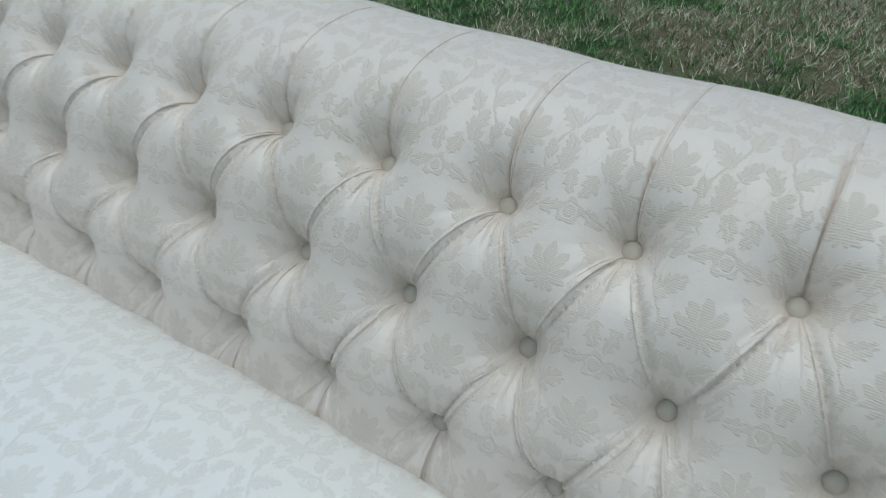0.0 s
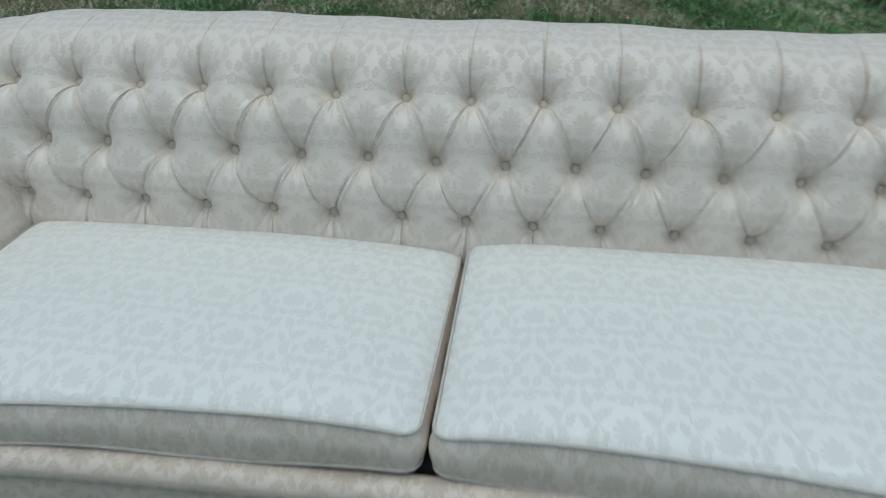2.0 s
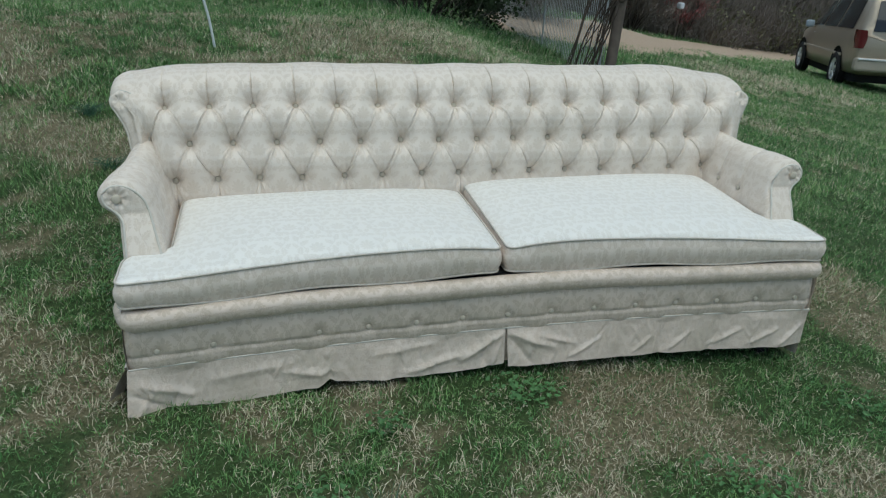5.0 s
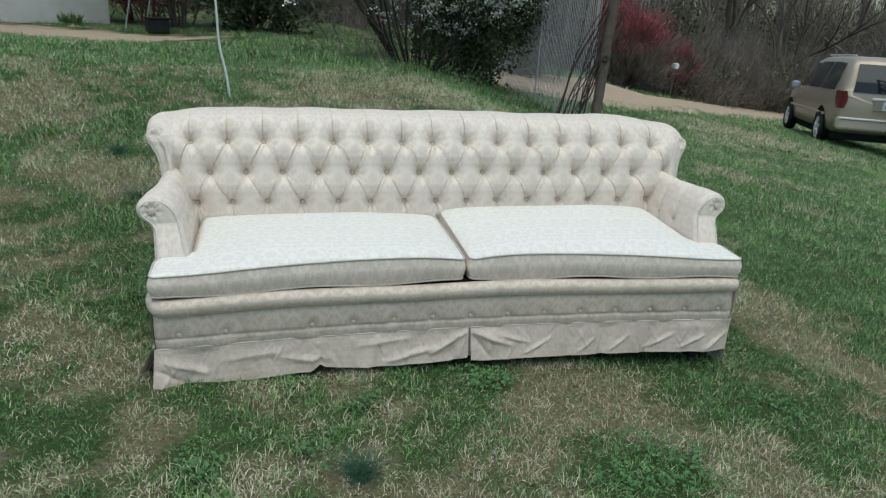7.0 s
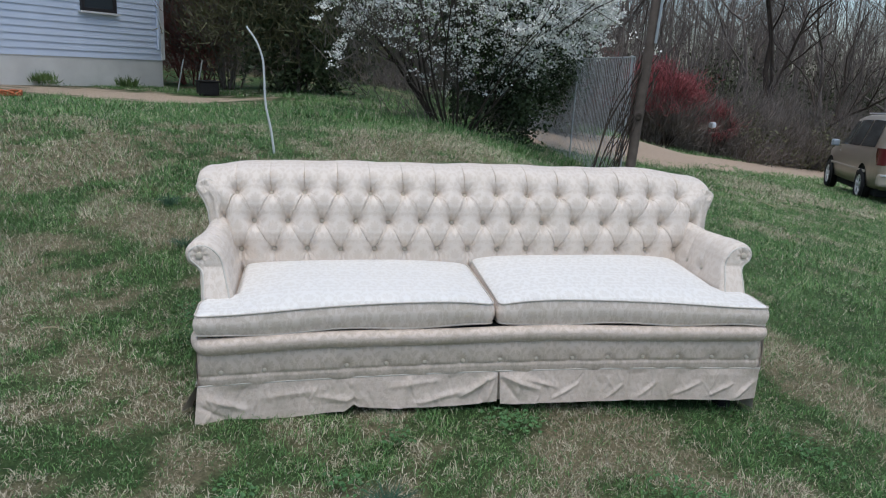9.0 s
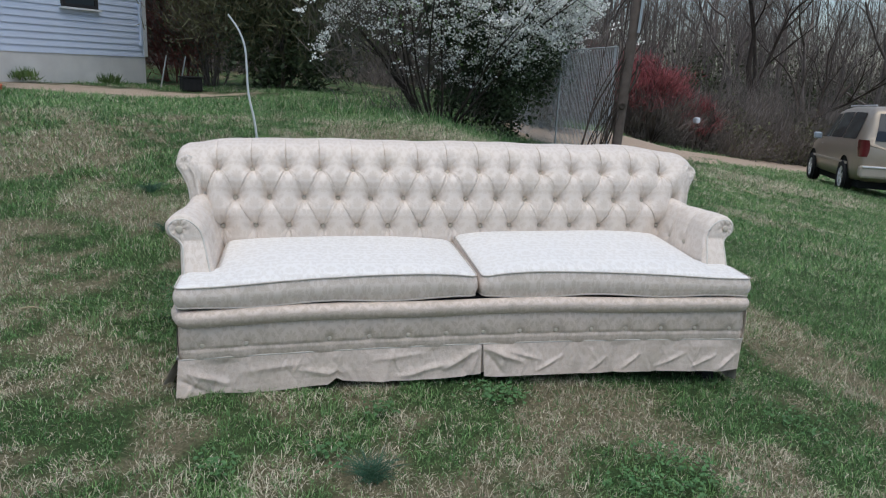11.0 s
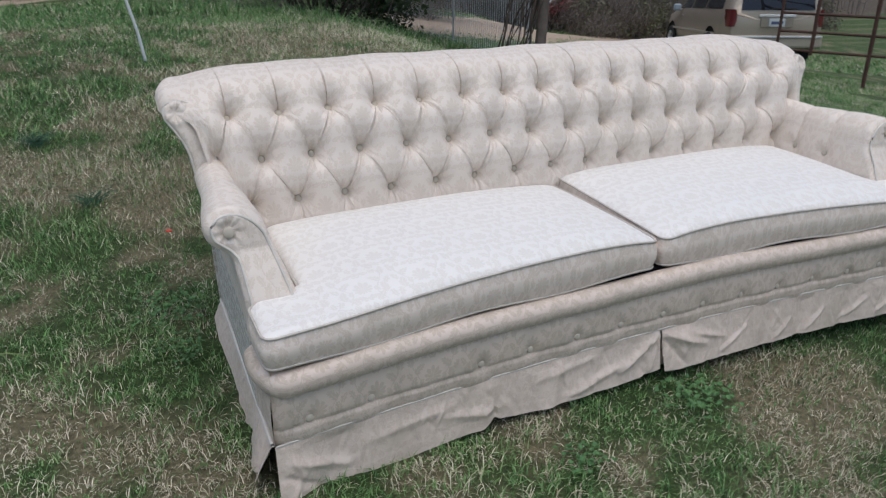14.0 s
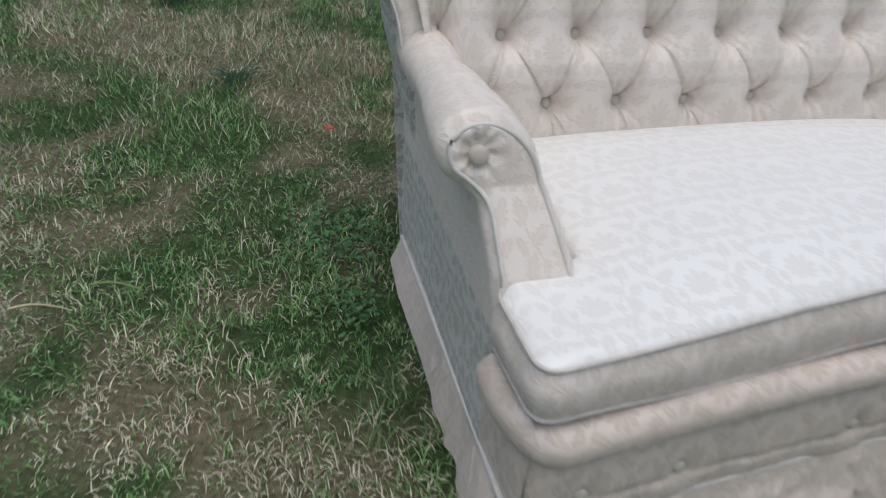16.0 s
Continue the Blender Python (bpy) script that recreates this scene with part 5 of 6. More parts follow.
# undergrowth of the wood
parts_b, parts_g, parts_t = [], [], []
for k in range(210):
    x, y = er.uniform(-6, 46), er.uniform(18, 50)
    if k >= 150:
        x = er.uniform(9.5, 24)
        y = (17.3 + 0.30 * x + er.uniform(0, 3.0)) / 0.95
    q = -0.30 * x + 0.95 * y
    if q < 16.2 or (x < 1.5 and y < 20):
        continue
    h = er.uniform(0.8, 2.4)
    c3 = (x, y, lie1(x, y) + h * 0.45)
    parts_t.append(sprays(er, 1100, c3, (er.uniform(1.2, 2.6), 1.6, h), 0.55, 0.010, 1.5))
    if er.random() < 0.6:
        parts_g.append(lumps(er, 650, c3, (1.5, 1.2, h * 0.7), 0.07, 0.5, 24, 0.16))
v, f = joined(parts_t)
tagged(put("underbrush", raw_mesh("underbrush", v, f, smooth=False), TWIGS), "tangle of bare brown brush under the trees", "brush", kind="stuff")
v, f = joined(parts_g)
tagged(put("green_undergrowth", raw_mesh("green_undergrowth", v, f, smooth=False), OLIVE), "dull green undergrowth in the wood", "brush", kind="stuff")
# thin saplings that fill the far slope
poles = []
for k in range(2600):
    x, y = er.uniform(-20, 70), er.uniform(24, 95)
    if -0.30 * x + 0.95 * y < 20:
        continue
    h, w = er.uniform(5, 14), er.uniform(0.015, 0.065) * er.uniform(0.6, 1.3)
    lean = er.normal(0, 0.07, 2) * h
    z = lie1(x, y)
    bendx = er.normal(0, 0.2, 2)
    poles.append(tube_arrays([(x, y, z - 0.2), (x + lean[0] * 0.4 + bendx[0], y + lean[1] * 0.4, z + h * 0.45), (x + lean[0], y + lean[1] + bendx[1], z + h)], [w, w * 0.7, w * 0.25], 4))
v, f = joined(poles)
tagged(put("saplings", raw_mesh("saplings", v, f), BARK), "slender bare saplings on the wooded slope", "trees", kind="stuff")

# dark green growth that closes the wood behind the lane
WOOD_GREEN = plain("dull green wood foliage", (0.062, 0.075, 0.040), 0.7, 0.2, vary=0.5, scale=2)
leafy = []
for k in range(95):
    x = er.uniform(16, 58)
    y = (24 + 0.30 * x + er.uniform(0, 16)) / 0.95
    h = er.uniform(1.5, 4.0)
    leafy.append(lumps(er, 420, (x, y, lie1(x, y) + h * 0.6), (er.uniform(1.8, 3.2), 1.6, h), 0.12, 0.5, 26, 0.16))
v, f = joined(leafy)
tagged(put("wood_foliage", raw_mesh("wood_foliage", v, f, smooth=False), WOOD_GREEN), "dull green evergreen growth among the bare trees", "brush", kind="stuff")
haze = []
for k in range(400):
    x, y = er.uniform(-22, 72), er.uniform(24, 75)
    q = -0.30 * x + 0.95 * y
    if q < 21:
        continue
    haze.append(sprays(er, 260, (x, y, lie1(x, y) + er.uniform(2.5, 9.0)), (er.uniform(1.6, 3.2), 2.0, er.uniform(1.5, 3.0)), 1.0, 0.011, 1.6))
v, f = joined(haze)
tagged(put("twig_canopy", raw_mesh("twig_canopy", v, f, smooth=False), TWIGS), "fine bare twigs in the tree tops of the wood", "trees", kind="stuff")

# ---- the house ----
SIDING = plain("pale blue siding", (0.64, 0.72, 0.86), 0.5, 0.4, vary=0.06, scale=3)
CONCRETE = plain("pale concrete", (0.68, 0.67, 0.64), 0.9, 0.2, vary=0.14, scale=2.5, relief=0.004)
WHITE = plain("white trim paint", (0.75, 0.76, 0.77), 0.5, 0.4, vary=0.05, scale=8)
FRAME_DARK = plain("dark window frame", (0.03, 0.028, 0.03), 0.5, 0.4)
ROOF = plain("grey shingles", (0.10, 0.10, 0.105), 0.9, vary=0.3, scale=12)
glass_mat, gnt, gb = material("window glass", 0.05, 0.6)
gb.inputs["Base Color"].default_value = (0.05, 0.06, 0.07, 1)
HC = Vector((-3.5, 13.75))
hx = Vector((-0.60, -0.80))
house = thing("house", "small house with pale blue lap siding on a concrete foundation", "house", place=Matrix.Translation((HC.x, HC.y, 0.61)) @ Matrix.Rotation(math.atan2(hx.y, hx.x), 4, "Z"))
# in the house's own axes: x runs along the seen wall away from the corner, y points into the house (to the wall's right hand side)
LEN, DEEP, FOUND, WALLH = 9.0, 7.0, 0.63, 2.9
put("foundation", box_mesh("foundation", (LEN, DEEP, FOUND + 0.8), 0.0, (LEN / 2, -DEEP / 2, (FOUND - 0.8) / 2)), CONCRETE, house, "pale stained concrete foundation")
wall = put("wall", box_mesh("wall", (LEN - 0.02, DEEP - 0.02, WALLH), 0.0, (LEN / 2, -DEEP / 2, FOUND + WALLH / 2)), SIDING, house)
board_me = raw_mesh("board", [(0, 0.0, 0), (LEN, 0.0, 0), (LEN, 0.004, 0.122), (0, 0.004, 0.122), (0, 0.026, 0), (LEN, 0.026, 0), (LEN, 0.008, 0.122), (0, 0.008, 0.122)], [(4, 5, 6, 7), (0, 1, 5, 4), (3, 7, 6, 2), (0, 4, 7, 3), (1, 2, 6, 5)], smooth=False)
board_me.materials.append(SIDING)
for k in range(24):
    ob = new("board", board_me)
    ob.parent = wall
    ob.matrix_basis = Matrix.Translation((0.0, -0.012, FOUND - 0.01 + 0.119 * k))
put("corner_trim", box_mesh("corner_trim", (0.09, 0.07, WALLH), 0.004, (0.0, 0.0, FOUND + WALLH / 2)), WHITE, house)
put("downpipe", box_mesh("downpipe", (0.06, 0.05, WALLH - 0.1), 0.01, (0.12, 0.045, FOUND + WALLH / 2 + 0.15)), SIDING, house)
window = thing("window", "", "", place=None)
window.parent = house
for key in list(window.keys()):
    del window[key]
W0, W1, WZ = 1.15, 1.85, FOUND + 0.84
put("frame", box_mesh("frame", (W1 - W0, 0.05, 0.07), 0.004, ((W0 + W1) / 2, 0.03, WZ)), FRAME_DARK, window)
put("frame", box_mesh("frame", (W1 - W0, 0.05, 0.07), 0.004, ((W0 + W1) / 2, 0.03, WZ + 1.2)), FRAME_DARK, window)
for xx in (W0, W1):
    put("frame", box_mesh("frame", (0.07, 0.05, 1.27), 0.004, (xx, 0.03, WZ + 0.6)), FRAME_DARK, window)
put("sill", box_mesh("sill", (W1 - W0 + 0.16, 0.08, 0.035), 0.004, ((W0 + W1) / 2, 0.05, WZ - 0.045)), WHITE, window)
put("pane", box_mesh("pane", (W1 - W0, 0.012, 1.2), 0.0, ((W0 + W1) / 2, 0.022, WZ + 0.6)), glass_mat, window)
rv = [(-0.4, 0.4, FOUND + WALLH), (LEN + 0.4, 0.4, FOUND + WALLH), (LEN + 0.4, -DEEP / 2, FOUND + WALLH + 1.9), (-0.4, -DEEP / 2, FOUND + WALLH + 1.9), (-0.4, -DEEP - 0.4, FOUND + WALLH), (LEN + 0.4, -DEEP - 0.4, FOUND + WALLH)]
put("roof", raw_mesh("roof", rv + [(x, y, z - 0.12) for x, y, z in rv], [(0, 1, 2, 3), (3, 2, 5, 4), (6, 9, 8, 7), (9, 10, 11, 8), (0, 6, 7, 1), (4, 5, 11, 10), (0, 3, 9, 6), (3, 4, 10, 9), (1, 7, 8, 2), (2, 8, 11, 5)], smooth=False), ROOF, house)
v, f = sprays(er, 260, (-4.0, 12.75, lie1(-4.0, 12.75) + 0.03), (0.22, 0.15, 0.05), 0.15, 0.010, 1.6)
tagged(put("grass_clump", raw_mesh("grass_clump", v, f, smooth=False), SPRING), "bright green grass clump at the foundation", "grass", kind="stuff")
v, f = sprays(er, 420, (-5.0, 11.5, lie1(-5.0, 11.5) + 0.08), (0.5, 0.3, 0.05), 0.13, 0.010, 1.6)
tagged(put("grass_clump", raw_mesh("grass_clump", v, f, smooth=False), SPRING), "bright green grass clump at the foundation", "grass", kind="stuff")

# a black tub and thin rods by the shrubs
RUBBER = plain("black rubber", (0.018, 0.018, 0.018), 0.8, 0.3, vary=0.3, scale=20)
tub = thing("plastic_tub", "small black plastic tub beside the shrubs", "tub", place=pose(-2.42, 12.0, lie1(-2.42, 12.0), 0, 0, 20))
put("tub_body", box_mesh("tub_body", (0.36, 0.30, 0.26), 0.03, (0, 0, 0.13)), RUBBER, tub)
put("tub_rim", box_mesh("tub_rim", (0.40, 0.34, 0.03), 0.012, (0, 0, 0.265)), RUBBER, tub)
STEEL = plain("weathered pale metal", (0.5, 0.5, 0.5), 0.5, 0.5, 0.6, vary=0.15)
for dx in (0.0, 0.35):
    tube_thing("metal_rod", "thin leaning metal rod beside the shrubs", "rod", [(-3.05 + dx, 12.6, lie1(-3.05, 12.6) - 0.02), (-2.92 + dx, 12.6, lie1(-3, 12.6) + 0.62)], 0.014, STEEL)
scrap = joined([tube_arrays(np.c_[-4.25 + 0.16 * np.cos(np.linspace(0, 9, 24) + k), 7.35 + 0.10 * np.sin(np.linspace(0, 9, 24) * 1.1 + k), lie1(-4.25, 7.35) + 0.06 + 0.03 * np.sin(np.linspace(0, 20, 24) + k)], 0.012, 5) for k in range(3)])
tagged(put("orange_cord", raw_mesh("orange_cord", *scrap), plain("orange cord", (0.45, 0.13, 0.05), 0.6)), "heap of orange cord on the lawn", "cord")

# the white bent rod that stands in the lawn behind the sofa
g0 = lie1(-0.96, 3.9)
rod = along(np.array([(-0.955, 3.9, g0 - 0.05), (-0.985, 3.9, g0 + 0.19), (-1.030, 3.9, g0 + 0.42), (-1.040, 3.9, g0 + 0.64), (-1.052, 3.9, g0 + 0.79), (-1.098, 3.9, g0 + 0.92), (-1.180, 3.9, g0 + 1.04)]), 40)
ROD = plain("weathered white plastic", (0.66, 0.68, 0.70), 0.5, vary=0.12, scale=25)
tube_thing("bent_rod", "thin bent white plastic pipe standing in the lawn", "pipe", rod, np.linspace(0.0100, 0.0078, 40), ROD, 8)

# ---- pole and fence ----
POLE_WOOD = plain("weathered pole wood", (0.135, 0.108, 0.092), 0.85, 0.2, vary=0.35, scale=10, relief=0.01)
px0, py0 = 2.935, 5.15
g1 = lie1(px0, py0)
pole = thing("utility_pole", "leaning weathered wooden pole with a knot and vines", "pole")
t = np.linspace(0, 1, 30)
lean_x = px0 + 0.34 * t
v, f = tube_arrays(np.c_[lean_x, py0 + 0.05 * t, g1 - 0.3 + 6.3 * t], 0.057 - 0.008 * t, 18)
put("pole_shaft", raw_mesh("pole_shaft", v, f), POLE_WOOD, pole)
knot = lathe_mesh("knot", [(0.03, -0.02), (0.045, 0.0), (0.03, 0.012), (0.012, 0.004), (0.0005, 0.0)], 12)
put("knot", knot, BARK_DARK, pole, place=look((px0 + 0.03, py0 - 0.056, g1 + 0.86), (px0 + 0.3, py0 + 5, g1 + 0.86)))
put("conduit", raw_mesh("conduit", *tube_arrays(np.c_[lean_x + 0.03, py0 - 0.068 + 0.05 * t, g1 - 0.3 + 6.3 * t][9:], 0.016, 8)), plain("grey conduit", (0.36, 0.40, 0.43), 0.5, 0.4), pole, "grey pipe along the pole")
vr = np.random.default_rng(40)
vines = []
for k in range(16):
    tt = np.linspace(0, 1, 22)
    x = px0 - 0.10 - vr.uniform(0.0, 0.45) * (1 - tt) + 0.30 * tt + 0.03 * np.sin(tt * 9 + k)
    y = py0 + vr.uniform(-0.12, 0.4) * (1 - tt) + 0.03 * np.cos(tt * 11 + k)
    vines.append(tube_arrays(np.c_[x, y, lie1(px0, py0) - 0.05 + vr.uniform(1.2, 3.2) * tt], vr.uniform(0.003, 0.012), 5))
put("vine", raw_mesh("vine", *joined(vines)), BARK_DARK, pole, "dead vines climbing the pole")

fence = thing("chain_link_fence", "wire fence with thin upright wires, overgrown with vines", "fence")
WIRE = plain("galvanised wire", (0.50, 0.51, 0.53), 0.5, 0.5, 0.4, vary=0.25)
fa, fb = np.array([2.95, 5.3]), np.array([3.25, 9.9])
fence_wires = []
for k in range(84):
    s = k / 83
    p = fa + (fb - fa) * s
    g = lie1(*p)
    fence_wires.append(tube_arrays([(p[0], p[1], g), (p[0] + 0.004 * math.sin(k), p[1], g + 1.50 - 0.2 * s)], 0.0038, 4))
for h in (0.06, 0.35, 0.65, 0.95, 1.25):
    q = np.linspace(0, 1, 20)[:, None]
    p = fa + (fb - fa) * q
    fence_wires.append(tube_arrays(np.c_[p, lie(p[:, 0], p[:, 1]) + h], 0.0016, 3))
put("wire_mesh", raw_mesh("wire_mesh", *joined(fence_wires)), WIRE, fence, "thin upright fence wires")
q = np.linspace(0, 1, 20)[:, None]
p = fa + (fb - fa) * q
put("top_rail", raw_mesh("top_rail", *tube_arrays(np.c_[p, lie(p[:, 0], p[:, 1]) + 1.50 - 0.2 * q[:, 0]], 0.008, 8)), WIRE, fence)
for s in (0.02, 0.45, 1.0):
    p = fa + (fb - fa) * s
    g = lie1(*p)
    put("post", raw_mesh("post", *tube_arrays([(p[0], p[1], g - 0.1), (p[0], p[1], g + 1.52 - 0.2 * s)], 0.012, 10)), WIRE, fence)

# ---- mailbox by the lane ----
mb = (12.55, 19.35)
gm = lie1(*mb)
mail = thing("mailbox", "small pale mailbox on a thin post across the lane", "mailbox", place=pose(*mb, gm))
put("post", raw_mesh("post", *tube_arrays([(0, 0, -0.1), (0.05, 0, 1.0)], 0.017, 8)), POLE_WOOD, mail)
put("box", box_mesh("box", (0.15, 0.26, 0.19), 0.04, (0.05, 0, 1.06)), plain("pale blue-white metal", (0.62, 0.66, 0.72), 0.4, 0.5), mail)

# ---- rusty ramp gate of a trailer behind the van ----
RUST = plain("rusty pipe", (0.085, 0.045, 0.035), 0.8, 0.3, vary=0.4, scale=20)
gate = thing("ramp_gate", "tall rusty brown pipe ramp gate standing behind the van", "gate")
van_h, van_r = np.array([math.sin(radians(28)), math.cos(radians(28))]), np.array([math.cos(radians(28)), -math.sin(radians(28))])
ga = np.array([10.55, 10.05]) - 1.35 * van_h + 0.70 * van_r
gd = 0.86 * van_r - 0.42 * van_h
gz = lie1(*ga)
for d_, low, w_ in ((0, 0.44, 0.026), (0.62, 0.38, 0.034), (1.62, -0.35, 0.036), (2.5, -0.4, 0.036)):
    p = ga + gd * d_
    put("upright", raw_mesh("upright", *tube_arrays([(p[0], p[1], gz + low), (p[0], p[1], gz + 1.85)], w_, 8)), RUST, gate)
for h in (0.46, 0.80, 1.12, 1.48, 1.85):
    q = ga + gd * 2.5
    put("rail", raw_mesh("rail", *tube_arrays([(*ga, gz + h), (*q, gz + h - 0.06)], 0.024, 8)), RUST, gate)

# ---- the van ----
def van():
    PAINT = plain("champagne metallic paint", (0.38, 0.325, 0.26), 0.35, 0.5, 0.35, vary=0.04, scale=200)
    GLASS_D, _, gbs = material("tinted glass", 0.06, 0.6)
    gbs.inputs["Base Color"].default_value = (0.012, 0.014, 0.017, 1)
    TAIL = plain("red lamp plastic", (0.11, 0.008, 0.012), 0.2, 0.6, vary=0.1)
    CHROME = plain("bright alloy", (0.72, 0.73, 0.75), 0.3, 0.6, 0.25, vary=0.05)
    TRIM = plain("pale bumper trim", (0.42, 0.37, 0.305), 0.4, 0.4, vary=0.04)
    a = math.radians(28)
    wheel_at = Vector((10.55, 10.05))
    h, rgt = Vector((math.sin(a), math.cos(a))), Vector((math.cos(a), -math.sin(a)))
    base = wheel_at - h * 0.95 + rgt * 0.80
    g = lie1(wheel_at.x, wheel_at.y)
    car = thing("minivan", "champagne gold minivan parked on the grass by the lane", "van", place=Matrix.Translation((base.x, base.y, g)) @ Matrix.Rotation(-a, 4, "Z") @ Matrix.Rotation(radians(-2.2), 4, "X"))
    # stations along the length: y, lowest, belt and roof height, half width at belt and roof
    ST = [(0.00, 0.42, 1.02, 1.06, 0.84, 0.78), (0.06, 0.34, 1.04, 1.30, 0.90, 0.76), (0.22, 0.30, 1.05, 1.66, 0.93, 0.74), (0.42, 0.28, 1.05, 1.74, 0.95, 0.73), (1.2, 0.27, 1.04, 1.76, 0.96, 0.72),
          (2.2, 0.27, 1.03, 1.75, 0.96, 0.72), (2.9, 0.27, 1.02, 1.70, 0.96, 0.70), (3.3, 0.27, 1.01, 1.50, 0.95, 0.68), (3.75, 0.27, 0.99, 1.12, 0.94, 0.72), (4.25, 0.29, 0.88, 0.93, 0.91, 0.70), (4.6, 0.33, 0.74, 0.78, 0.84, 0.62), (4.72, 0.42, 0.62, 0.66, 0.76, 0.56)]
    ST = np.array(ST)
    ys = np.r_[np.linspace(0, 0.5, 12), np.linspace(0.6, 4.72, 40)]
    st = np.stack([np.interp(ys, ST[:, 0], ST[:, k]) for k in range(1, 6)], -1)

    def half(zb, zl, zr, wl, wr):
        return [(0, zb), (wl * 0.80, zb), (wl * 0.96, zb + 0.06), (wl * 0.995, zb + 0.25), (wl, zl - 0.25), (wl * 0.985, zl), (wl * 0.4925 + wr * 0.5, (zl + zr - 0.07) / 2), (wr, zr - 0.07), (wr * 0.88, zr - 0.015), (wr * 0.5, zr), (0, zr + 0.005)]

    sec = np.array([half(*row) for row in st])
    full = np.concatenate([np.stack([-sec[..., 0], sec[..., 1]], -1), np.stack([sec[..., 0], sec[..., 1]], -1)[:, ::-1][:, 1:-1]], 1)
    P = np.stack([full[..., 0], np.broadcast_to(ys[:, None], full.shape[:2]), full[..., 1]], -1)
    m = P.shape[1]
    cap0, cap1 = P[0].mean(0), P[-1].mean(0)
    V = np.r_[P.reshape(-1, 3), [cap0], [cap1]]
    F = [tuple(int(i) for i in q) for q in grid_faces(len(ys), m, True)]
    n0 = len(ys) * m
    F += [(n0, (k + 1) % m, k) for k in range(m)] + [(n0 + 1, n0 - m + k, n0 - m + (k + 1) % m) for k in range(m)]
    me = bpy.data.meshes.new("body")
    me.from_pydata([tuple(q) for q in V], [], F)
    for poly in me.polygons:
        poly.use_smooth = True
    body = put("body", me, PAINT, car)

    def on_side(y, f, sgn, proud):
        """A place on the side between belt (f 0) and roof (f 1)."""
        zb, zl, zr, wl, wr = [np.interp(y, ys, st[:, k]) for k in range(5)]
        w0, w1 = wl * 0.985, wr
        return (sgn * (w0 + (w1 - w0) * f + proud), y, zl + (zr - 0.07 - zl) * f + 0.004)

    for sgn in (-1, 1):
        for y0, y1, s0, s1 in ((0.40, 1.42, 0.16, 0.0), (1.50, 2.42, 0.0, 0.0), (2.50, 3.45, 0.0, 0.62)):
            yy = np.linspace(y0, y1, 10)
            rows_ = []
            for f in np.linspace(0.08, 0.90, 6):
                rows_.append([on_side(y0 + s0 * f + (y1 - s1 * f - y0 - s0 * f) * k / 9, f, sgn, 0.010) for k in range(10)])
            grid_part("side_window", np.array(rows_), None, GLASS_D, car, flip=sgn > 0)
        mirror_at = (sgn * 1.06, 3.15, 1.08)
        put("mirror", box_mesh("mirror", (0.17, 0.11, 0.15), 0.035, mirror_at), plain("mirror shell", (0.30, 0.36, 0.42), 0.3, 0.6) if sgn < 0 else PAINT, car)
        put("mirror_arm", box_mesh("mirror_arm", (0.12, 0.05, 0.04), 0.01, (sgn * 0.97, 3.17, 1.03)), PAINT, car)
        lamp = np.array([[(sgn * x, y, z) for x, y in ((0.925, 0.24), (0.912, 0.08), (0.875, 0.002), (0.80 - 0.03 * math.sin((z - 0.78) / 0.32 * math.pi), -0.012))] for z in np.linspace(0.78, 1.10, 8)])
        grid_part("tail_lamp", lamp, None, TAIL, car, flip=sgn < 0)
        put("side_strip", box_mesh("side_strip", (0.016, 3.1, 0.05), 0.006, (sgn * 0.966, 2.2, 0.62)), TRIM, car)
        for yw in (0.95, 3.85):
            arch = lathe_mesh("wheel_arch", [(0.001, 0), (0.40, 0.0), (0.40, 0.004)], 24)
            put("wheel_arch", arch, DARK, car, place=Matrix.Translation((sgn * 0.958, yw, 0.36)) @ Matrix.Rotation(sgn * math.pi / 2, 4, "Y"))
            wheel = lathe_mesh("wheel", [(0.20, -0.10), (0.29, -0.11), (0.325, -0.08), (0.33, 0.0), (0.325, 0.07), (0.29, 0.095), (0.215, 0.085)], 28)
            wo = put("wheel", wheel, RUBBER, car, place=Matrix.Translation((sgn * 0.90, yw, 0.325)) @ Matrix.Rotation(sgn * math.pi / 2, 4, "Y"))
            rim_ = lathe_mesh("rim", [(0.215, 0.075), (0.20, 0.085), (0.19, 0.06), (0.07, 0.055), (0.05, 0.075), (0.001, 0.08)], 24)
            put("rim", rim_, CHROME, wo)
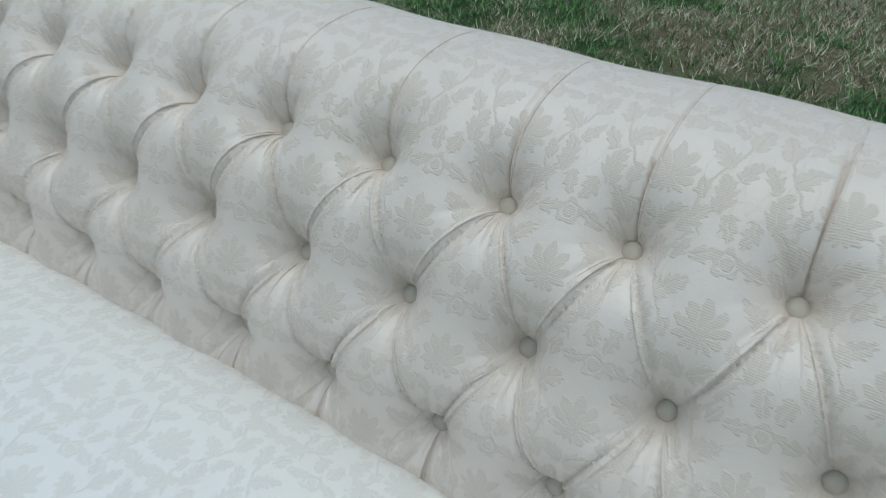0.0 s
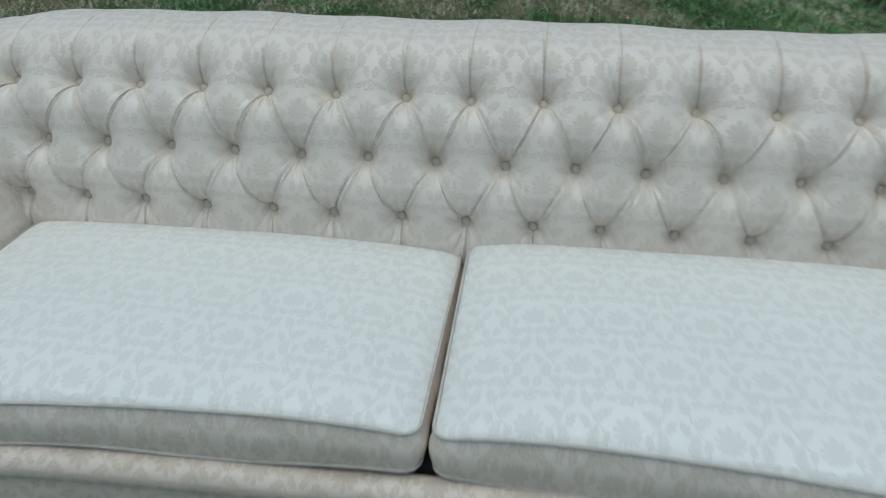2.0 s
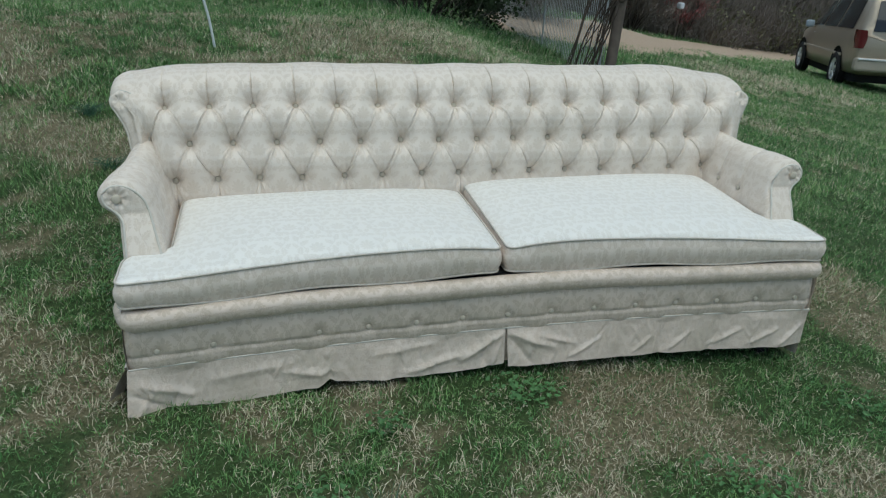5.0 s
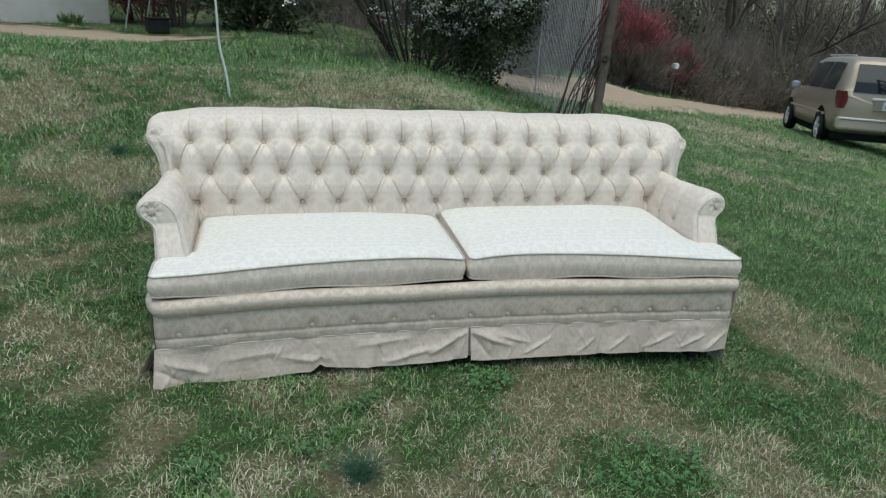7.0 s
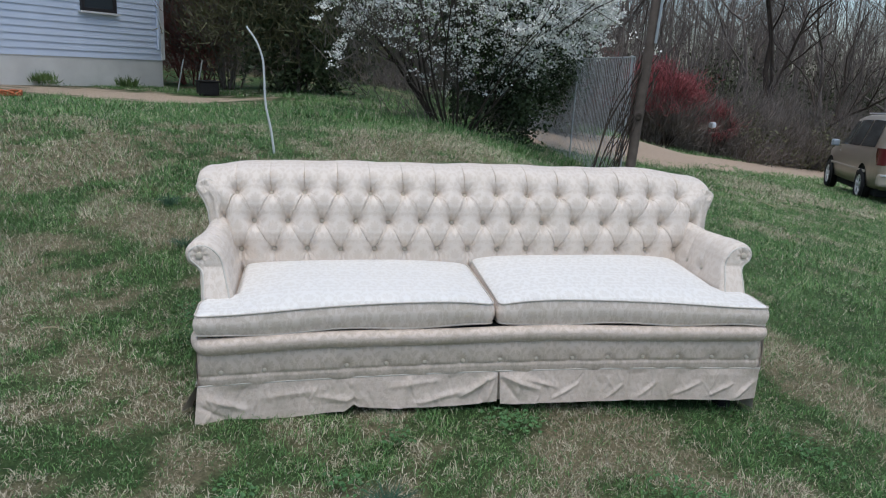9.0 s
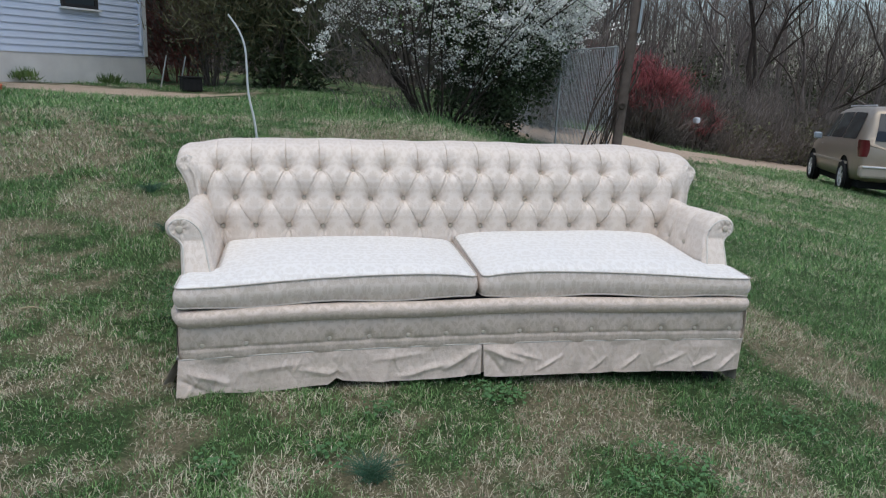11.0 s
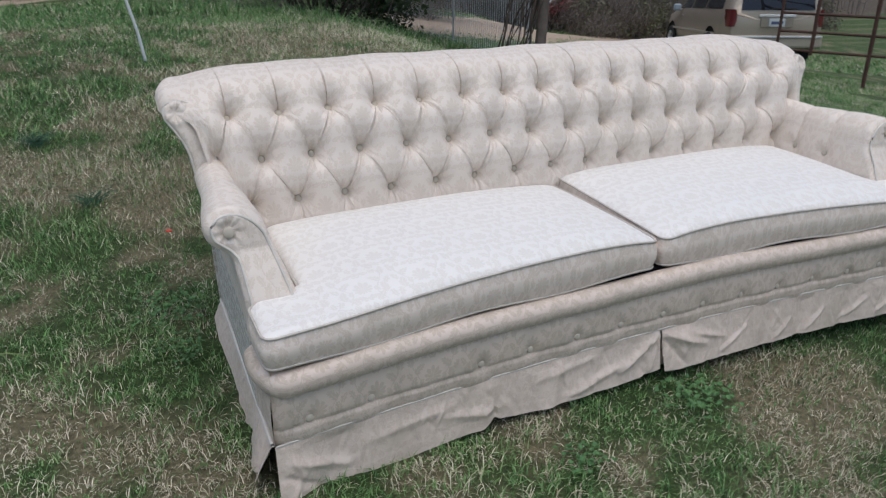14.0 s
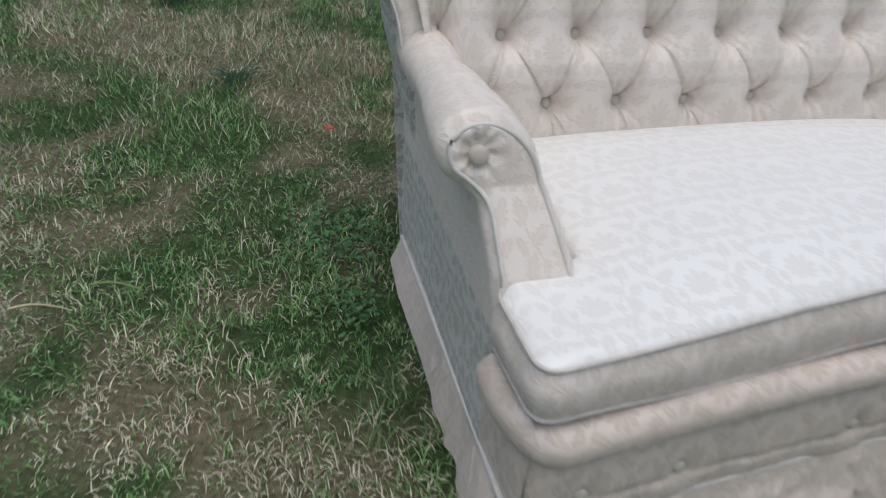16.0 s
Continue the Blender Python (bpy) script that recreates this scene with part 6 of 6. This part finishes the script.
            for k in range(5):
                put("spoke", box_mesh("spoke", (0.13, 0.045, 0.02), 0.006, (0.12, 0, 0.078)), CHROME, wo, place=Matrix.Rotation(k * 2 * math.pi / 5, 4, "Z"))
    # rear: window, plate recess, bumper, wiper
    rear = np.array([[(x * (0.70 - 0.06 * f), np.interp(1.09 + 0.52 * f, [1.06, 1.30, 1.66], [0.0, 0.06, 0.22]) - 0.016, 1.09 + 0.52 * f) for x in np.linspace(-1, 1, 9)] for f in np.linspace(0, 1, 6)])
    grid_part("rear_window", rear, None, GLASS_D, car)
    put("bumper_strip", box_mesh("bumper_strip", (1.74, 0.03, 0.035), 0.008, (0, -0.085, 0.60)), CHROME, car)
    # black box added below the body to stand for the shade under the van
    put("underbody", box_mesh("underbody", (1.66, 4.2, 0.16), 0.03, (0, 2.35, 0.24)), DARK, car)
    put("roof_rail", box_mesh("roof_rail", (0.03, 1.9, 0.03), 0.008, (-0.60, 1.6, 1.765)), CHROME, car)
    put("roof_rail", box_mesh("roof_rail", (0.03, 1.9, 0.03), 0.008, (0.60, 1.6, 1.765)), CHROME, car)
    put("wiper", box_mesh("wiper", (0.50, 0.02, 0.018), 0.004, (0.10, -0.012, 1.11)), DARK, car)
    put("bumper", box_mesh("bumper", (1.80, 0.20, 0.24), 0.05, (0, 0.02, 0.50)), TRIM, car)
    put("plate_recess", box_mesh("plate_recess", (0.62, 0.03, 0.18), 0.008, (0, -0.008, 0.86)), plain("recess shade", (0.25, 0.22, 0.18), 0.5), car)
    put("number_plate", box_mesh("number_plate", (0.30, 0.012, 0.15), 0.004, (0, -0.026, 0.86)), plain("pale plate", (0.55, 0.60, 0.62), 0.4), car)
    put("plate_bar", box_mesh("plate_bar", (0.22, 0.004, 0.05), 0.0, (0, -0.034, 0.855)), plain("dark plate bar", (0.08, 0.10, 0.2), 0.5), car)
    put("tailgate_handle", box_mesh("tailgate_handle", (0.70, 0.03, 0.05), 0.01, (0, -0.012, 0.985)), CHROME, car)
    put("side_badge", box_mesh("side_badge", (0.008, 0.10, 0.02), 0.002, (-0.968, 3.0, 0.92)), CHROME, car)
    return car


van()
